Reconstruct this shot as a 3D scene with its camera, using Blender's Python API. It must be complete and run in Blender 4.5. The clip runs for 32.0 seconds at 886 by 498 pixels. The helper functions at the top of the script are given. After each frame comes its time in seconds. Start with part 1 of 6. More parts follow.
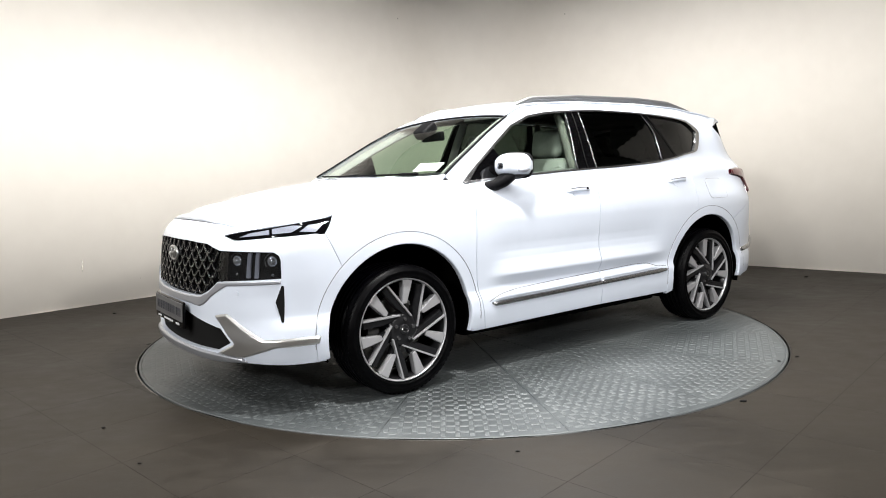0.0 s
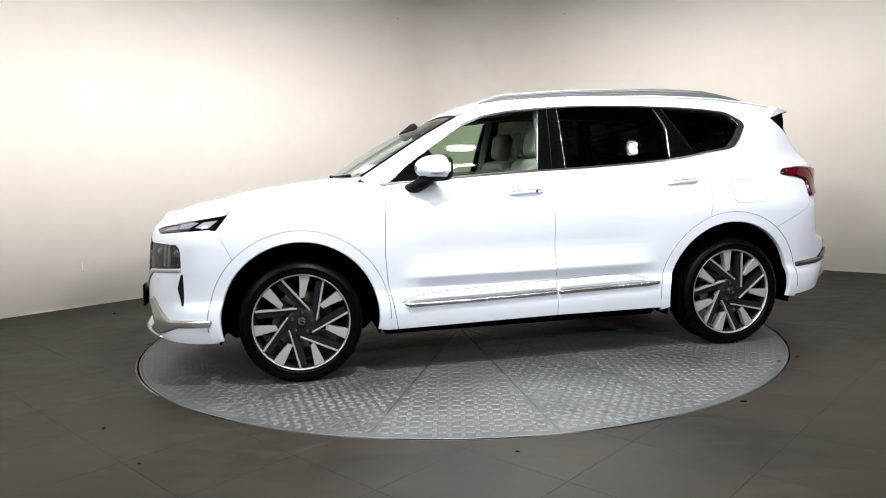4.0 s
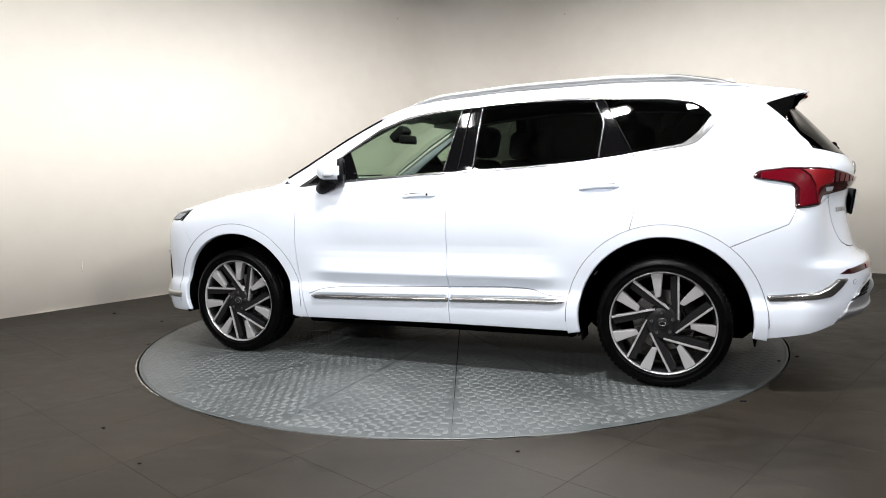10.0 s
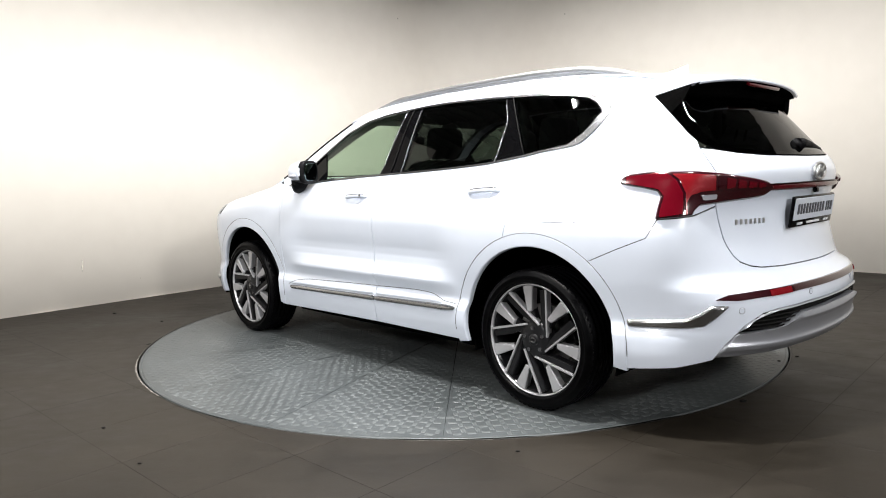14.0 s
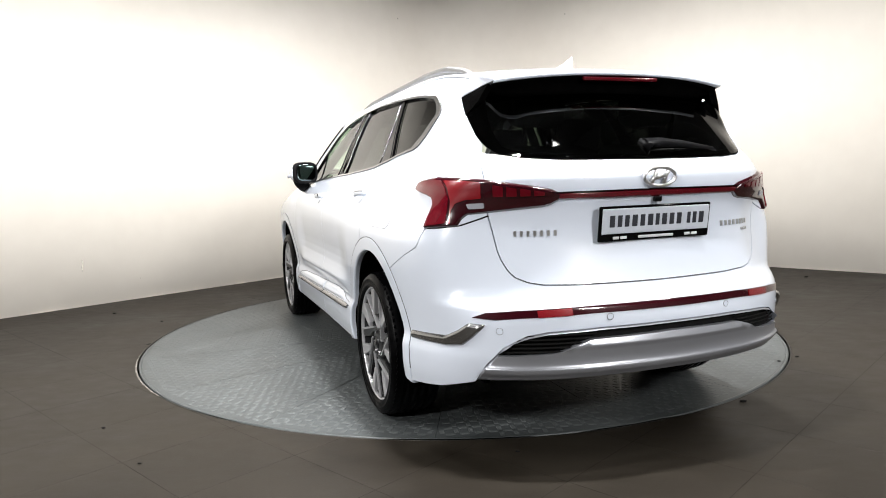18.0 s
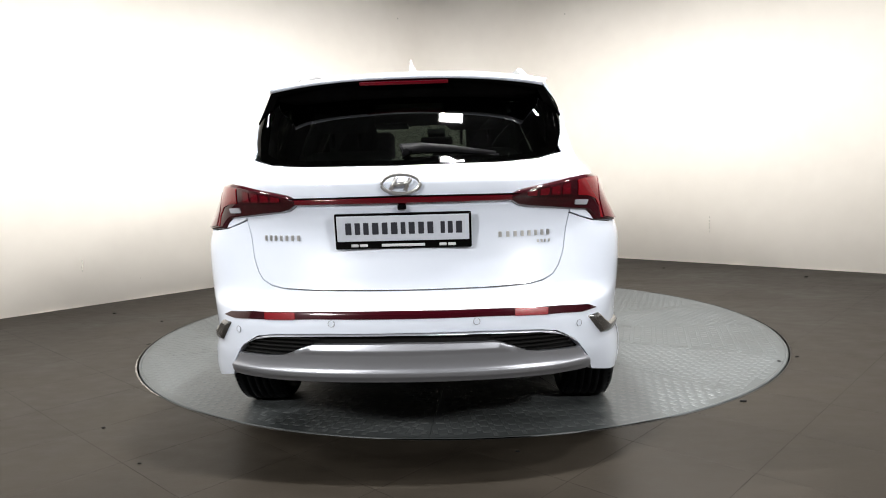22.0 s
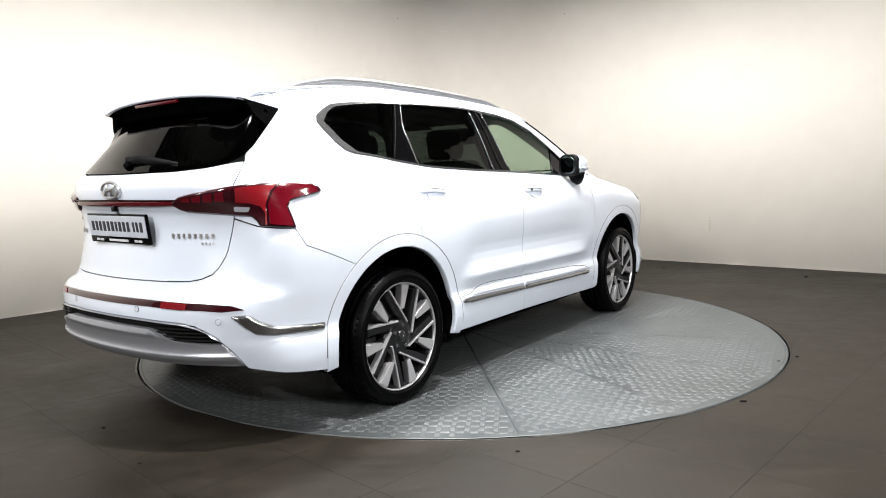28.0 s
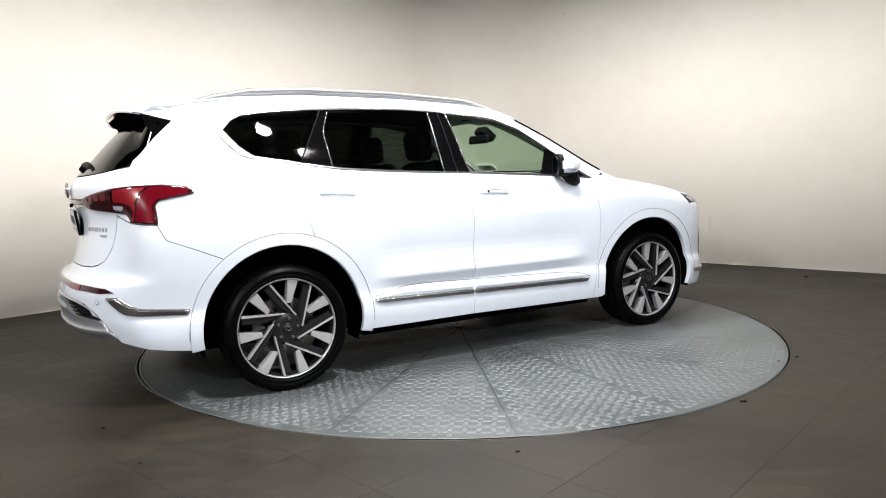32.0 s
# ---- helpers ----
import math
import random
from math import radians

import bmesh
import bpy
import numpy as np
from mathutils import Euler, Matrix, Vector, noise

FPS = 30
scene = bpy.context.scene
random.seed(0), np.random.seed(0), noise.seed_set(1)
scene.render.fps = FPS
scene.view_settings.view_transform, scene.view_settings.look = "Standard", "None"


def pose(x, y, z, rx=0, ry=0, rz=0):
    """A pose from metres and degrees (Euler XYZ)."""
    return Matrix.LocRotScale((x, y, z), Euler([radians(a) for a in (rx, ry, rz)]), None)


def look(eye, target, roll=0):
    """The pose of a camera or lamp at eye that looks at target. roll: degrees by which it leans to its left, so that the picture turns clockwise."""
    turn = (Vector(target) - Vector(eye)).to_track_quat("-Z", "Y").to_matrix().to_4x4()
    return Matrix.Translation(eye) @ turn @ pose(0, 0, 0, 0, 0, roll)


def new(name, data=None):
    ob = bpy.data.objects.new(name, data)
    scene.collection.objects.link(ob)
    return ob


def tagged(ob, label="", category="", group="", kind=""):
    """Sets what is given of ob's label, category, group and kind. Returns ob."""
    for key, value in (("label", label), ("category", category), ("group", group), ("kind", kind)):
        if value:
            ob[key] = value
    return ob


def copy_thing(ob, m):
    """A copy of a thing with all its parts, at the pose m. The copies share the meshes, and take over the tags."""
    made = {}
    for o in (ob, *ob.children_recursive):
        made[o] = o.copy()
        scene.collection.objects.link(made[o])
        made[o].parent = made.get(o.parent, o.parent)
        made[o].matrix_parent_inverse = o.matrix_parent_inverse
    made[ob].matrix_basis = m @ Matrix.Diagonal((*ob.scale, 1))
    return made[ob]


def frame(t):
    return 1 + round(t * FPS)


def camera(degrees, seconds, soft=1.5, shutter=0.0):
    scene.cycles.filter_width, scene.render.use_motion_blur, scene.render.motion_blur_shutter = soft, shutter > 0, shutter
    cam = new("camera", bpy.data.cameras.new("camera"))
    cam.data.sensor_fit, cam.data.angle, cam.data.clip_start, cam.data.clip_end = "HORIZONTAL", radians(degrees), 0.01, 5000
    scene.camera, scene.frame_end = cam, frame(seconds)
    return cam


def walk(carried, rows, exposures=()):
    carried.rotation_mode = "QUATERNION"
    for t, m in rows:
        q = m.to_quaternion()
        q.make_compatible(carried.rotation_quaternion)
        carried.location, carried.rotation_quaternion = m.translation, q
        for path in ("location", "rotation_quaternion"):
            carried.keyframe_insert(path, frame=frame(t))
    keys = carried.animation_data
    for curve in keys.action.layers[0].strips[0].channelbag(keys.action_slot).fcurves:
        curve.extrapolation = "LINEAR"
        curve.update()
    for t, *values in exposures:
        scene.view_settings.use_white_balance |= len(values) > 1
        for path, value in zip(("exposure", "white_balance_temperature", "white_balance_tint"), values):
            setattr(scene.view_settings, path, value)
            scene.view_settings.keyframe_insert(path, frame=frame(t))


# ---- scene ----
# One white family SUV on a revolving steel floor plate in a plain cream showroom.
TAU = 2 * math.pi
CLIP = 32.0

# camera: stands still
EYE = (0.0, -5.2304, 1.1679)
YAW, PITCH, ROLL = -0.02108, -0.10709, -1.596
AIM = (math.sin(YAW) * math.cos(PITCH), math.cos(YAW) * math.cos(PITCH), math.sin(PITCH))
cam = camera(64.746, CLIP, soft=1.0)
stand = look(EYE, [e + a for e, a in zip(EYE, AIM)], ROLL)
walk(cam, [(0.0, stand), (CLIP, stand)], exposures=[(0.0, -0.20), (6.0, -0.44), (9.0, -0.38), (13.0, -0.20), (18.0, 0.06), (21.0, 0.16), (24.0, 0.12), (28.0, -0.10), (32.0, -0.28)])


def turn_at(t):
    """Heading of the turntable and the car on it, in radians."""
    u = (t - 16.0) / 16.0
    return 2.16114 - 1.63124 * u + 0.01395 * (u * u - 1 / 3) + 0.00625 * u ** 3


OFF_X, OFF_Y = -0.1895, 0.1512      # the car's middle from the turntable's axis, in its own directions

# ---- room plan ----
CORNER = Vector((0.213, 5.49))
DIR_L = Vector((-0.672, -0.740)).normalized()
DIR_R = Vector((0.783, -0.622)).normalized()
CEIL = 4.15
HANG = 3.6

# ---- light ----
world = bpy.data.worlds.new("world")
scene.world = world
world.use_nodes = True
world.node_tree.nodes["Background"].inputs[0].default_value = (0.9, 0.95, 1.0, 1)
world.node_tree.nodes["Background"].inputs[1].default_value = 0.02


# Ceiling fittings: x, y, turn, length, width, watts. Narrow ones are bare tubes, short ones deep opal boxes. They hang
# from the dark roof. The first three follow reflections in the glass; the last four are added fill.
FITTINGS = [(0.13, -2.32, 0, 0.25, 0.13, 200), (1.20, -2.62, 0, 0.25, 0.13, 50), (-1.17, -1.65, 58, 0.50, 0.09, 45), (-3.3, -3.1, 62, 1.15, 0.09, 135), (3.5, -2.7, -60, 1.15, 0.09, 85),
            (-0.25, -0.40, 42, 1.2, 0.30, 165), (1.05, 0.55, -38, 1.2, 0.30, 160)]
# Added fill, not known fittings: unseen flood panels behind the camera, turned at the walls: x, y, turn, width, height,
# watts, tilt.
FILL_FLOODS = [(4.2, -7.4, 6, 0.9, 0.5, 310, 60), (-3.6, -7.4, 8, 0.9, 0.5, 310, 60)]


def fitting_lamp(x, y, turn, sx, sy, watts, tilt=0, z=HANG):
    """The light that one fitting gives off."""
    lamp = bpy.data.lights.new("fitting_light", "AREA")
    lamp.shape, lamp.size, lamp.size_y, lamp.energy = "RECTANGLE", sx, sy, watts
    lamp.color = (1.0, 0.985, 0.96)
    ob = new("fitting_light", lamp)
    ob.matrix_world = pose(x, y, z, 0, 0, turn) @ pose(0, 0, 0, tilt) @ pose(0, 0, -0.145 if sx < 0.3 else -0.1 if sy < 0.1 else -0.045)
    return ob


for row in FITTINGS + FILL_FLOODS:
    fitting_lamp(*row)

# ---- materials ----
def mat(name, color, rough=0.5, metal=0.0, coat=0.0, emit=None, strength=0.0, spec=0.5):
    m = bpy.data.materials.new(name)
    m.use_nodes = True
    b = m.node_tree.nodes["Principled BSDF"]
    b.inputs["Base Color"].default_value = (*color, 1)
    b.inputs["Roughness"].default_value = rough
    b.inputs["Metallic"].default_value = metal
    b.inputs["Coat Weight"].default_value = coat
    b.inputs["Coat Roughness"].default_value = 0.03
    b.inputs["Specular IOR Level"].default_value = spec
    if emit:
        b.inputs["Emission Color"].default_value = (*emit, 1)
        b.inputs["Emission Strength"].default_value = strength
    return m


def grain(m, scale, low, high, detail=4.0, rough=None, bump=0.0, bump_scale=None, coords="Object", stretch=(1, 1, 1)):
    """Two scales of variation in colour and gloss, and a fine relief."""
    nt = m.node_tree
    b = nt.nodes["Principled BSDF"]
    tc = nt.nodes.new("ShaderNodeTexCoord")
    mp = nt.nodes.new("ShaderNodeMapping")
    mp.inputs["Scale"].default_value = stretch
    if coords == "World":
        tc = nt.nodes.new("ShaderNodeNewGeometry")
        coords = "Position"
    nt.links.new(tc.outputs[coords], mp.inputs["Vector"])
    n1, n2 = nt.nodes.new("ShaderNodeTexNoise"), nt.nodes.new("ShaderNodeTexNoise")
    n1.inputs["Scale"].default_value, n1.inputs["Detail"].default_value = scale, detail
    n2.inputs["Scale"].default_value, n2.inputs["Detail"].default_value = scale * 9.0, 3.0
    for n in (n1, n2):
        nt.links.new(mp.outputs[0], n.inputs["Vector"])
    mix = nt.nodes.new("ShaderNodeMath")
    mix.operation = "MULTIPLY_ADD"
    nt.links.new(n2.outputs["Fac"], mix.inputs[0])
    mix.inputs[1].default_value = 0.45
    nt.links.new(n1.outputs["Fac"], mix.inputs[2])
    ramp = nt.nodes.new("ShaderNodeValToRGB")
    ramp.color_ramp.elements[0].position, ramp.color_ramp.elements[0].color = 0.5, (*low, 1)
    ramp.color_ramp.elements[1].position, ramp.color_ramp.elements[1].color = 0.95, (*high, 1)
    nt.links.new(mix.outputs[0], ramp.inputs[0])
    nt.links.new(ramp.outputs[0], b.inputs["Base Color"])
    if rough:
        r = nt.nodes.new("ShaderNodeMapRange")
        r.inputs["From Min"].default_value, r.inputs["From Max"].default_value = 0.45, 0.95
        r.inputs["To Min"].default_value, r.inputs["To Max"].default_value = rough
        nt.links.new(mix.outputs[0], r.inputs[0])
        nt.links.new(r.outputs[0], b.inputs["Roughness"])
    if bump:
        bp = nt.nodes.new("ShaderNodeBump")
        bp.inputs["Strength"].default_value, bp.inputs["Distance"].default_value = bump, 0.002
        n3 = nt.nodes.new("ShaderNodeTexNoise")
        n3.inputs["Scale"].default_value, n3.inputs["Detail"].default_value = bump_scale or scale * 20, 5.0
        nt.links.new(mp.outputs[0], n3.inputs["Vector"])
        nt.links.new(n3.outputs["Fac"], bp.inputs["Height"])
        nt.links.new(bp.outputs[0], b.inputs["Normal"])
    return m


M_WALL = grain(mat("wall_paint", (0.8, 0.78, 0.72), 0.75), 0.6, (0.83, 0.782, 0.712), (0.885, 0.838, 0.768), rough=(0.6, 0.85), bump=0.08, bump_scale=60)
M_CEIL = grain(mat("dark_roof_sheet", (0.03, 0.03, 0.032), 0.6), 0.9, (0.012, 0.012, 0.013), (0.022, 0.022, 0.023), rough=(0.45, 0.7))
M_TILE = grain(mat("worn_floor_tile", (0.04, 0.036, 0.032), 0.6, spec=0.15), 0.9, (0.0088, 0.0070, 0.0050), (0.0225, 0.0187, 0.0143), detail=9, rough=(0.36, 0.58), bump=0.2, bump_scale=90, coords="World", stretch=(1.0, 1.7, 1.0))


def vary(m, low, high):
    """A slightly different tone for each piece."""
    nt = m.node_tree
    b = nt.nodes["Principled BSDF"]
    source = b.inputs["Base Color"].links[0].from_socket
    info, rng, mul = nt.nodes.new("ShaderNodeObjectInfo"), nt.nodes.new("ShaderNodeMapRange"), nt.nodes.new("ShaderNodeMix")
    rng.inputs["To Min"].default_value, rng.inputs["To Max"].default_value = low, high
    mul.data_type, mul.blend_type = "RGBA", "MULTIPLY"
    mul.inputs[0].default_value = 1.0
    nt.links.new(info.outputs["Random"], rng.inputs[0])
    nt.links.new(source, mul.inputs[6])
    nt.links.new(rng.outputs[0], mul.inputs[7])
    nt.links.new(mul.outputs[2], b.inputs["Base Color"])
    return m


vary(M_TILE, 0.955, 1.045)
M_DECK = grain(mat("deck_plate", (0.3, 0.31, 0.31), 0.4, 0.25), 1.1, (0.040, 0.046, 0.048), (0.082, 0.091, 0.094), detail=7, rough=(0.32, 0.55), bump=0.15, bump_scale=120)
M_LUG = grain(mat("worn_lug", (0.3, 0.31, 0.31), 0.5, 0.05), 3.0, (0.056, 0.063, 0.065), (0.110, 0.120, 0.122), detail=6, rough=(0.38, 0.6))
M_GAP = mat("gap_dark", (0.008, 0.008, 0.008), 0.9, spec=0.1)
M_RIMEDGE = grain(mat("steel_edge", (0.32, 0.31, 0.29), 0.5, 0.4), 6, (0.011, 0.0095, 0.008), (0.024, 0.021, 0.018))
M_PAINT = grain(mat("white_paint", (0.64, 0.69, 0.785), 0.30, 0.0, 1.0), 1.5, (0.63, 0.68, 0.775), (0.65, 0.70, 0.795))
M_TYRE = grain(mat("tyre_rubber", (0.018, 0.018, 0.02), 0.4, spec=0.06), 20, (0.0007, 0.0007, 0.0009), (0.0014, 0.0014, 0.0018), rough=(0.26, 0.46), bump=0.12)
M_PLASTIC = grain(mat("black_plastic", (0.015, 0.015, 0.016), 0.6, spec=0.06), 30, (0.0035, 0.0035, 0.004), (0.007, 0.007, 0.008), rough=(0.4, 0.6), bump=0.1)
M_GLOSS = mat("gloss_black", (0.002, 0.002, 0.0023), 0.05, spec=0.14)
M_CHROME = mat("satin_chrome", (0.33, 0.33, 0.335), 0.22, 0.95)
M_SILVER = mat("silver_paint", (0.37, 0.382, 0.42), 0.34, 0.6, 0.3)
M_RAIL = mat("rail_grey", (0.20, 0.20, 0.203), 0.36, 0.6)
M_SATIN = mat("satin_metal", (0.52, 0.515, 0.51), 0.28, 0.85)
M_PANEL = mat("light_diffuser", (0.9, 0.9, 0.9), 0.5, emit=(1.0, 0.985, 0.96), strength=8.0)
M_OPAL = mat("glowing_opal", (0.9, 0.9, 0.9), 0.5, emit=(1.0, 0.985, 0.96), strength=60.0)
M_TUBE = mat("glowing_tube", (0.9, 0.9, 0.9), 0.4, emit=(1.0, 0.985, 0.96), strength=9.0)


def glass_mat(name, tint, gloss=1.0):
    """A thin pane: what is behind it tinted, the room mirrored on it."""
    m = bpy.data.materials.new(name)
    m.use_nodes = True
    nt = m.node_tree
    nt.nodes.remove(nt.nodes["Principled BSDF"])
    out = nt.nodes["Material Output"]
    see, shine, mix, fr = (nt.nodes.new("ShaderNode" + k) for k in ("BsdfTransparent", "BsdfGlossy", "MixShader", "LayerWeight"))
    see.inputs[0].default_value = (*tint, 1)
    shine.inputs["Roughness"].default_value = 0.015
    shine.inputs[0].default_value = (gloss, gloss, gloss, 1)
    fr.inputs["Blend"].default_value = 0.5
    power, rise = nt.nodes.new("ShaderNodeMath"), nt.nodes.new("ShaderNodeMath")
    power.operation, rise.operation = "POWER", "MULTIPLY_ADD"
    power.inputs[1].default_value, rise.inputs[1].default_value, rise.inputs[2].default_value = 5.0, 0.62, 0.055
    nt.links.new(fr.outputs["Facing"], power.inputs[0])
    nt.links.new(power.outputs[0], rise.inputs[0])
    nt.links.new(rise.outputs[0], mix.inputs[0])
    nt.links.new(see.outputs[0], mix.inputs[1])
    nt.links.new(shine.outputs[0], mix.inputs[2])
    nt.links.new(mix.outputs[0], out.inputs[0])
    return m


M_GLASS = glass_mat("green_glass", (0.60, 0.72, 0.60))
M_SCREEN = glass_mat("windscreen_glass", (0.72, 0.82, 0.74))
M_DARKGLASS = glass_mat("privacy_glass", (0.05, 0.058, 0.053))
M_REARGLASS = glass_mat("rear_glass", (0.045, 0.05, 0.045))
M_LENS = glass_mat("clear_lens", (0.82, 0.84, 0.86))
M_SMOKE = glass_mat("smoked_lens", (0.55, 0.56, 0.58))
M_RED = mat("red_lens", (0.085, 0.0015, 0.006), 0.12, 0.0, 1.0)
M_REDDARK = mat("dark_red_lens", (0.025, 0.0015, 0.004), 0.12, 0.0, 1.0)
M_REDBRIGHT = mat("red_reflector", (0.16, 0.003, 0.007), 0.25, 0.0, 1.0)
M_WHITELENS = mat("white_lens", (0.30, 0.31, 0.345), 0.25, 0.0, 0.3)
M_ALLOY = mat("machined_alloy", (0.54, 0.54, 0.56), 0.33, 0.6)
M_ALLOYDARK = mat("dark_alloy", (0.012, 0.012, 0.0135), 0.30, 0.2, 0.1, spec=0.3)
M_DISC = grain(mat("brake_steel", (0.25, 0.25, 0.25), 0.4, 0.9), 25, (0.2, 0.2, 0.2), (0.32, 0.31, 0.30))
M_LEATHER = grain(mat("grey_leather", (0.30, 0.31, 0.31), 0.5), 30, (0.27, 0.28, 0.28), (0.34, 0.35, 0.345), bump=0.15, bump_scale=400)
M_DASH = grain(mat("dark_trim", (0.03, 0.032, 0.034), 0.6), 30, (0.025, 0.026, 0.028), (0.04, 0.042, 0.044), bump=0.15, bump_scale=400)
M_LINER = mat("headliner", (0.24, 0.24, 0.23), 0.9)
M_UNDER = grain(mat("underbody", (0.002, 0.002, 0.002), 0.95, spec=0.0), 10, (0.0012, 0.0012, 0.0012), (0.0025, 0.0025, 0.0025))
M_PLATE = grain(mat("plate_grey", (0.42, 0.43, 0.45), 0.35), 8, (0.43, 0.46, 0.52), (0.50, 0.53, 0.59))
M_INK = mat("dark_ink", (0.02, 0.022, 0.03), 0.45)
M_PLATEDIM = grain(mat("plate_dim", (0.08, 0.08, 0.083), 0.4), 8, (0.065, 0.065, 0.068), (0.095, 0.095, 0.098))
M_PALE = mat("pale_print", (0.55, 0.56, 0.58), 0.5)
M_PAPER = mat("paper", (0.78, 0.80, 0.78), 0.7)
M_GUNMETAL = mat("dark_chrome", (0.20, 0.20, 0.21), 0.22, 0.9)
M_GRILLE = mat("grille_black_chrome", (0.006, 0.0062, 0.007), 0.12, 0.3, 0.12, spec=0.35)
M_GUIDE = mat("grey_light_guide", (0.20, 0.21, 0.25), 0.3, 0.0, 0.3)
M_MIRROR = mat("mirror_silver", (0.13, 0.16, 0.17), 0.03, 1.0)
M_PROJECTOR = mat("projector_glass", (0.5, 0.52, 0.55), 0.06, 0.8)
M_FRAME = mat("white_fitting", (0.7, 0.7, 0.68), 0.5)
M_SCUFF = mat("wall_scuff", (0.46, 0.43, 0.38), 0.8)
M_BACKWALL = grain(mat("dark_shutter", (0.06, 0.06, 0.062), 0.5), 1.0, (0.045, 0.045, 0.047), (0.08, 0.08, 0.083), rough=(0.4, 0.6))
# Grey that stands for the shade in fine body seams.
M_SEAMSHADE = mat("seam_shade_grey", (0.13, 0.13, 0.135), 0.8, spec=0.1)

M_CHIP = grain(mat("chipped_concrete", (0.3, 0.28, 0.25), 0.85, spec=0.2), 14, (0.06, 0.054, 0.047), (0.22, 0.205, 0.185), bump=0.4)

# ---- building blocks ----
def part(name, bm, material, parent=None, label="", smooth=False, kind=""):
    """One bmesh as one mesh object, under a thing or a part."""
    me = bpy.data.meshes.new(name)
    bm.to_mesh(me)
    bm.free()
    me.materials.append(material)
    if smooth:
        me.shade_smooth()
    ob = new(name, me)
    if parent is not None:
        ob.parent = parent
    return tagged(ob, label, kind=kind)


def raw(name, verts, faces, material, parent=None, label="", smooth=False, kind=""):
    me = bpy.data.meshes.new(name)
    me.from_pydata([tuple(v) for v in verts], [], faces)
    me.validate()
    me.materials.append(material)
    if smooth:
        me.shade_smooth()
    ob = new(name, me)
    if parent is not None:
        ob.parent = parent
    return tagged(ob, label, kind=kind)


def add_box(bm, m, sx, sy, sz, bevel=0.0):
    made = bmesh.ops.create_cube(bm, size=1.0, matrix=m @ Matrix.Diagonal((sx, sy, sz, 1)))
    if bevel:
        edges = list({e for v in made["verts"] for e in v.link_edges})
        bmesh.ops.bevel(bm, geom=edges, offset=bevel, segments=2, affect="EDGES", profile=0.6)
    return bm


def box(m, sx, sy, sz, bevel=0.0):
    return add_box(bmesh.new(), m, sx, sy, sz, bevel)


def prism(points, z0, z1, m=None):
    """An upright solid over a plan outline."""
    bm = bmesh.new()
    low = [bm.verts.new((x, y, z0)) for x, y in points]
    top = [bm.verts.new((x, y, z1)) for x, y in points]
    n = len(points)
    bm.faces.new(top)
    bm.faces.new(low[::-1])
    for i in range(n):
        bm.faces.new((low[i], low[(i + 1) % n], top[(i + 1) % n], top[i]))
    bmesh.ops.recalc_face_normals(bm, faces=bm.faces)
    if m:
        bm.transform(m)
    return bm


M_JOINT = mat("joint_filler", (0.006, 0.0052, 0.0044), 0.9, spec=0.1)

# ---- room ----
END_L = CORNER + DIR_L * 13.0
END_R = CORNER + DIR_R * 12.0
END_B = END_L + END_R - CORNER
R_TABLE = 2.2472
THICK = 0.2


def wall_between(name, a, b, label, thick=THICK, material=None):
    """A wall whose inner face runs from a to b, the room on its right-hand side."""
    d = (b - a).normalized()
    out = Vector((-d.y, d.x)) * thick
    pts = [a, b, b + out + d * thick, a + out - d * thick]
    return tagged(part(name, prism([tuple(p) for p in pts], -0.15, CEIL + 0.2), material or M_WALL), label, "wall", kind="structure")


def corner_wall():
    """The two seen walls as one sheet with thickness, turning through a rounded inner corner."""
    rad = 1.1
    back = rad / math.tan(DIR_L.angle(DIR_R) / 2)
    a, b = CORNER + DIR_L * back, CORNER + DIR_R * back
    mid = CORNER + (DIR_L + DIR_R).normalized() * math.hypot(back, rad)
    a0, b0 = math.atan2(*(a - mid).yx), math.atan2(*(b - mid).yx)
    if b0 > a0:
        b0 -= TAU
    inner = [END_L] + [mid + Vector((math.cos(t), math.sin(t))) * rad for t in np.linspace(a0, b0, 25)] + [END_R]
    outer = [END_L + Vector((-0.2, 0.2))] + [mid + Vector((math.cos(t), math.sin(t))) * (rad + THICK) for t in np.linspace(a0, b0, 25)] + [END_R + Vector((0.2, 0.2))]
    bm = prism([tuple(p) for p in inner + outer[::-1]], -0.15, CEIL + 0.2)
    ob = part("wall_north", bm, M_WALL)
    for poly in ob.data.polygons:
        poly.use_smooth = abs(poly.normal.z) < 0.5
    return tagged(ob, "cream painted showroom walls meeting in a rounded corner", "wall", kind="structure")


corner_wall()
wall_between("wall_west", END_B, END_L, "dark grey shutter wall on the unlit side of the showroom", material=M_BACKWALL)
wall_between("wall_east", END_R, END_B, "dark grey shutter wall beside the showroom entrance", material=M_BACKWALL)

outline = [tuple(p) for p in (END_L, CORNER, END_R, END_B)]
grow = [(x * 1.04, y * 1.04) for x, y in outline]


def ribbed_roof():
    """Dark profiled roof sheet: flat pans with deep ribs."""
    bm = prism(grow, CEIL, CEIL + 0.15)
    along_rib = math.degrees(math.atan2(DIR_L.y, DIR_L.x))
    for k in range(-34, 35):
        add_box(bm, pose(0.9, -3.0, CEIL - 0.03, 0, 0, along_rib) @ pose(0, k * 0.26, 0.012), 16.0, 0.11, 0.035)
    return bm


tagged(part("ceiling", ribbed_roof(), M_CEIL), "dark ribbed metal roof sheet over the showroom", "ceiling", kind="structure")


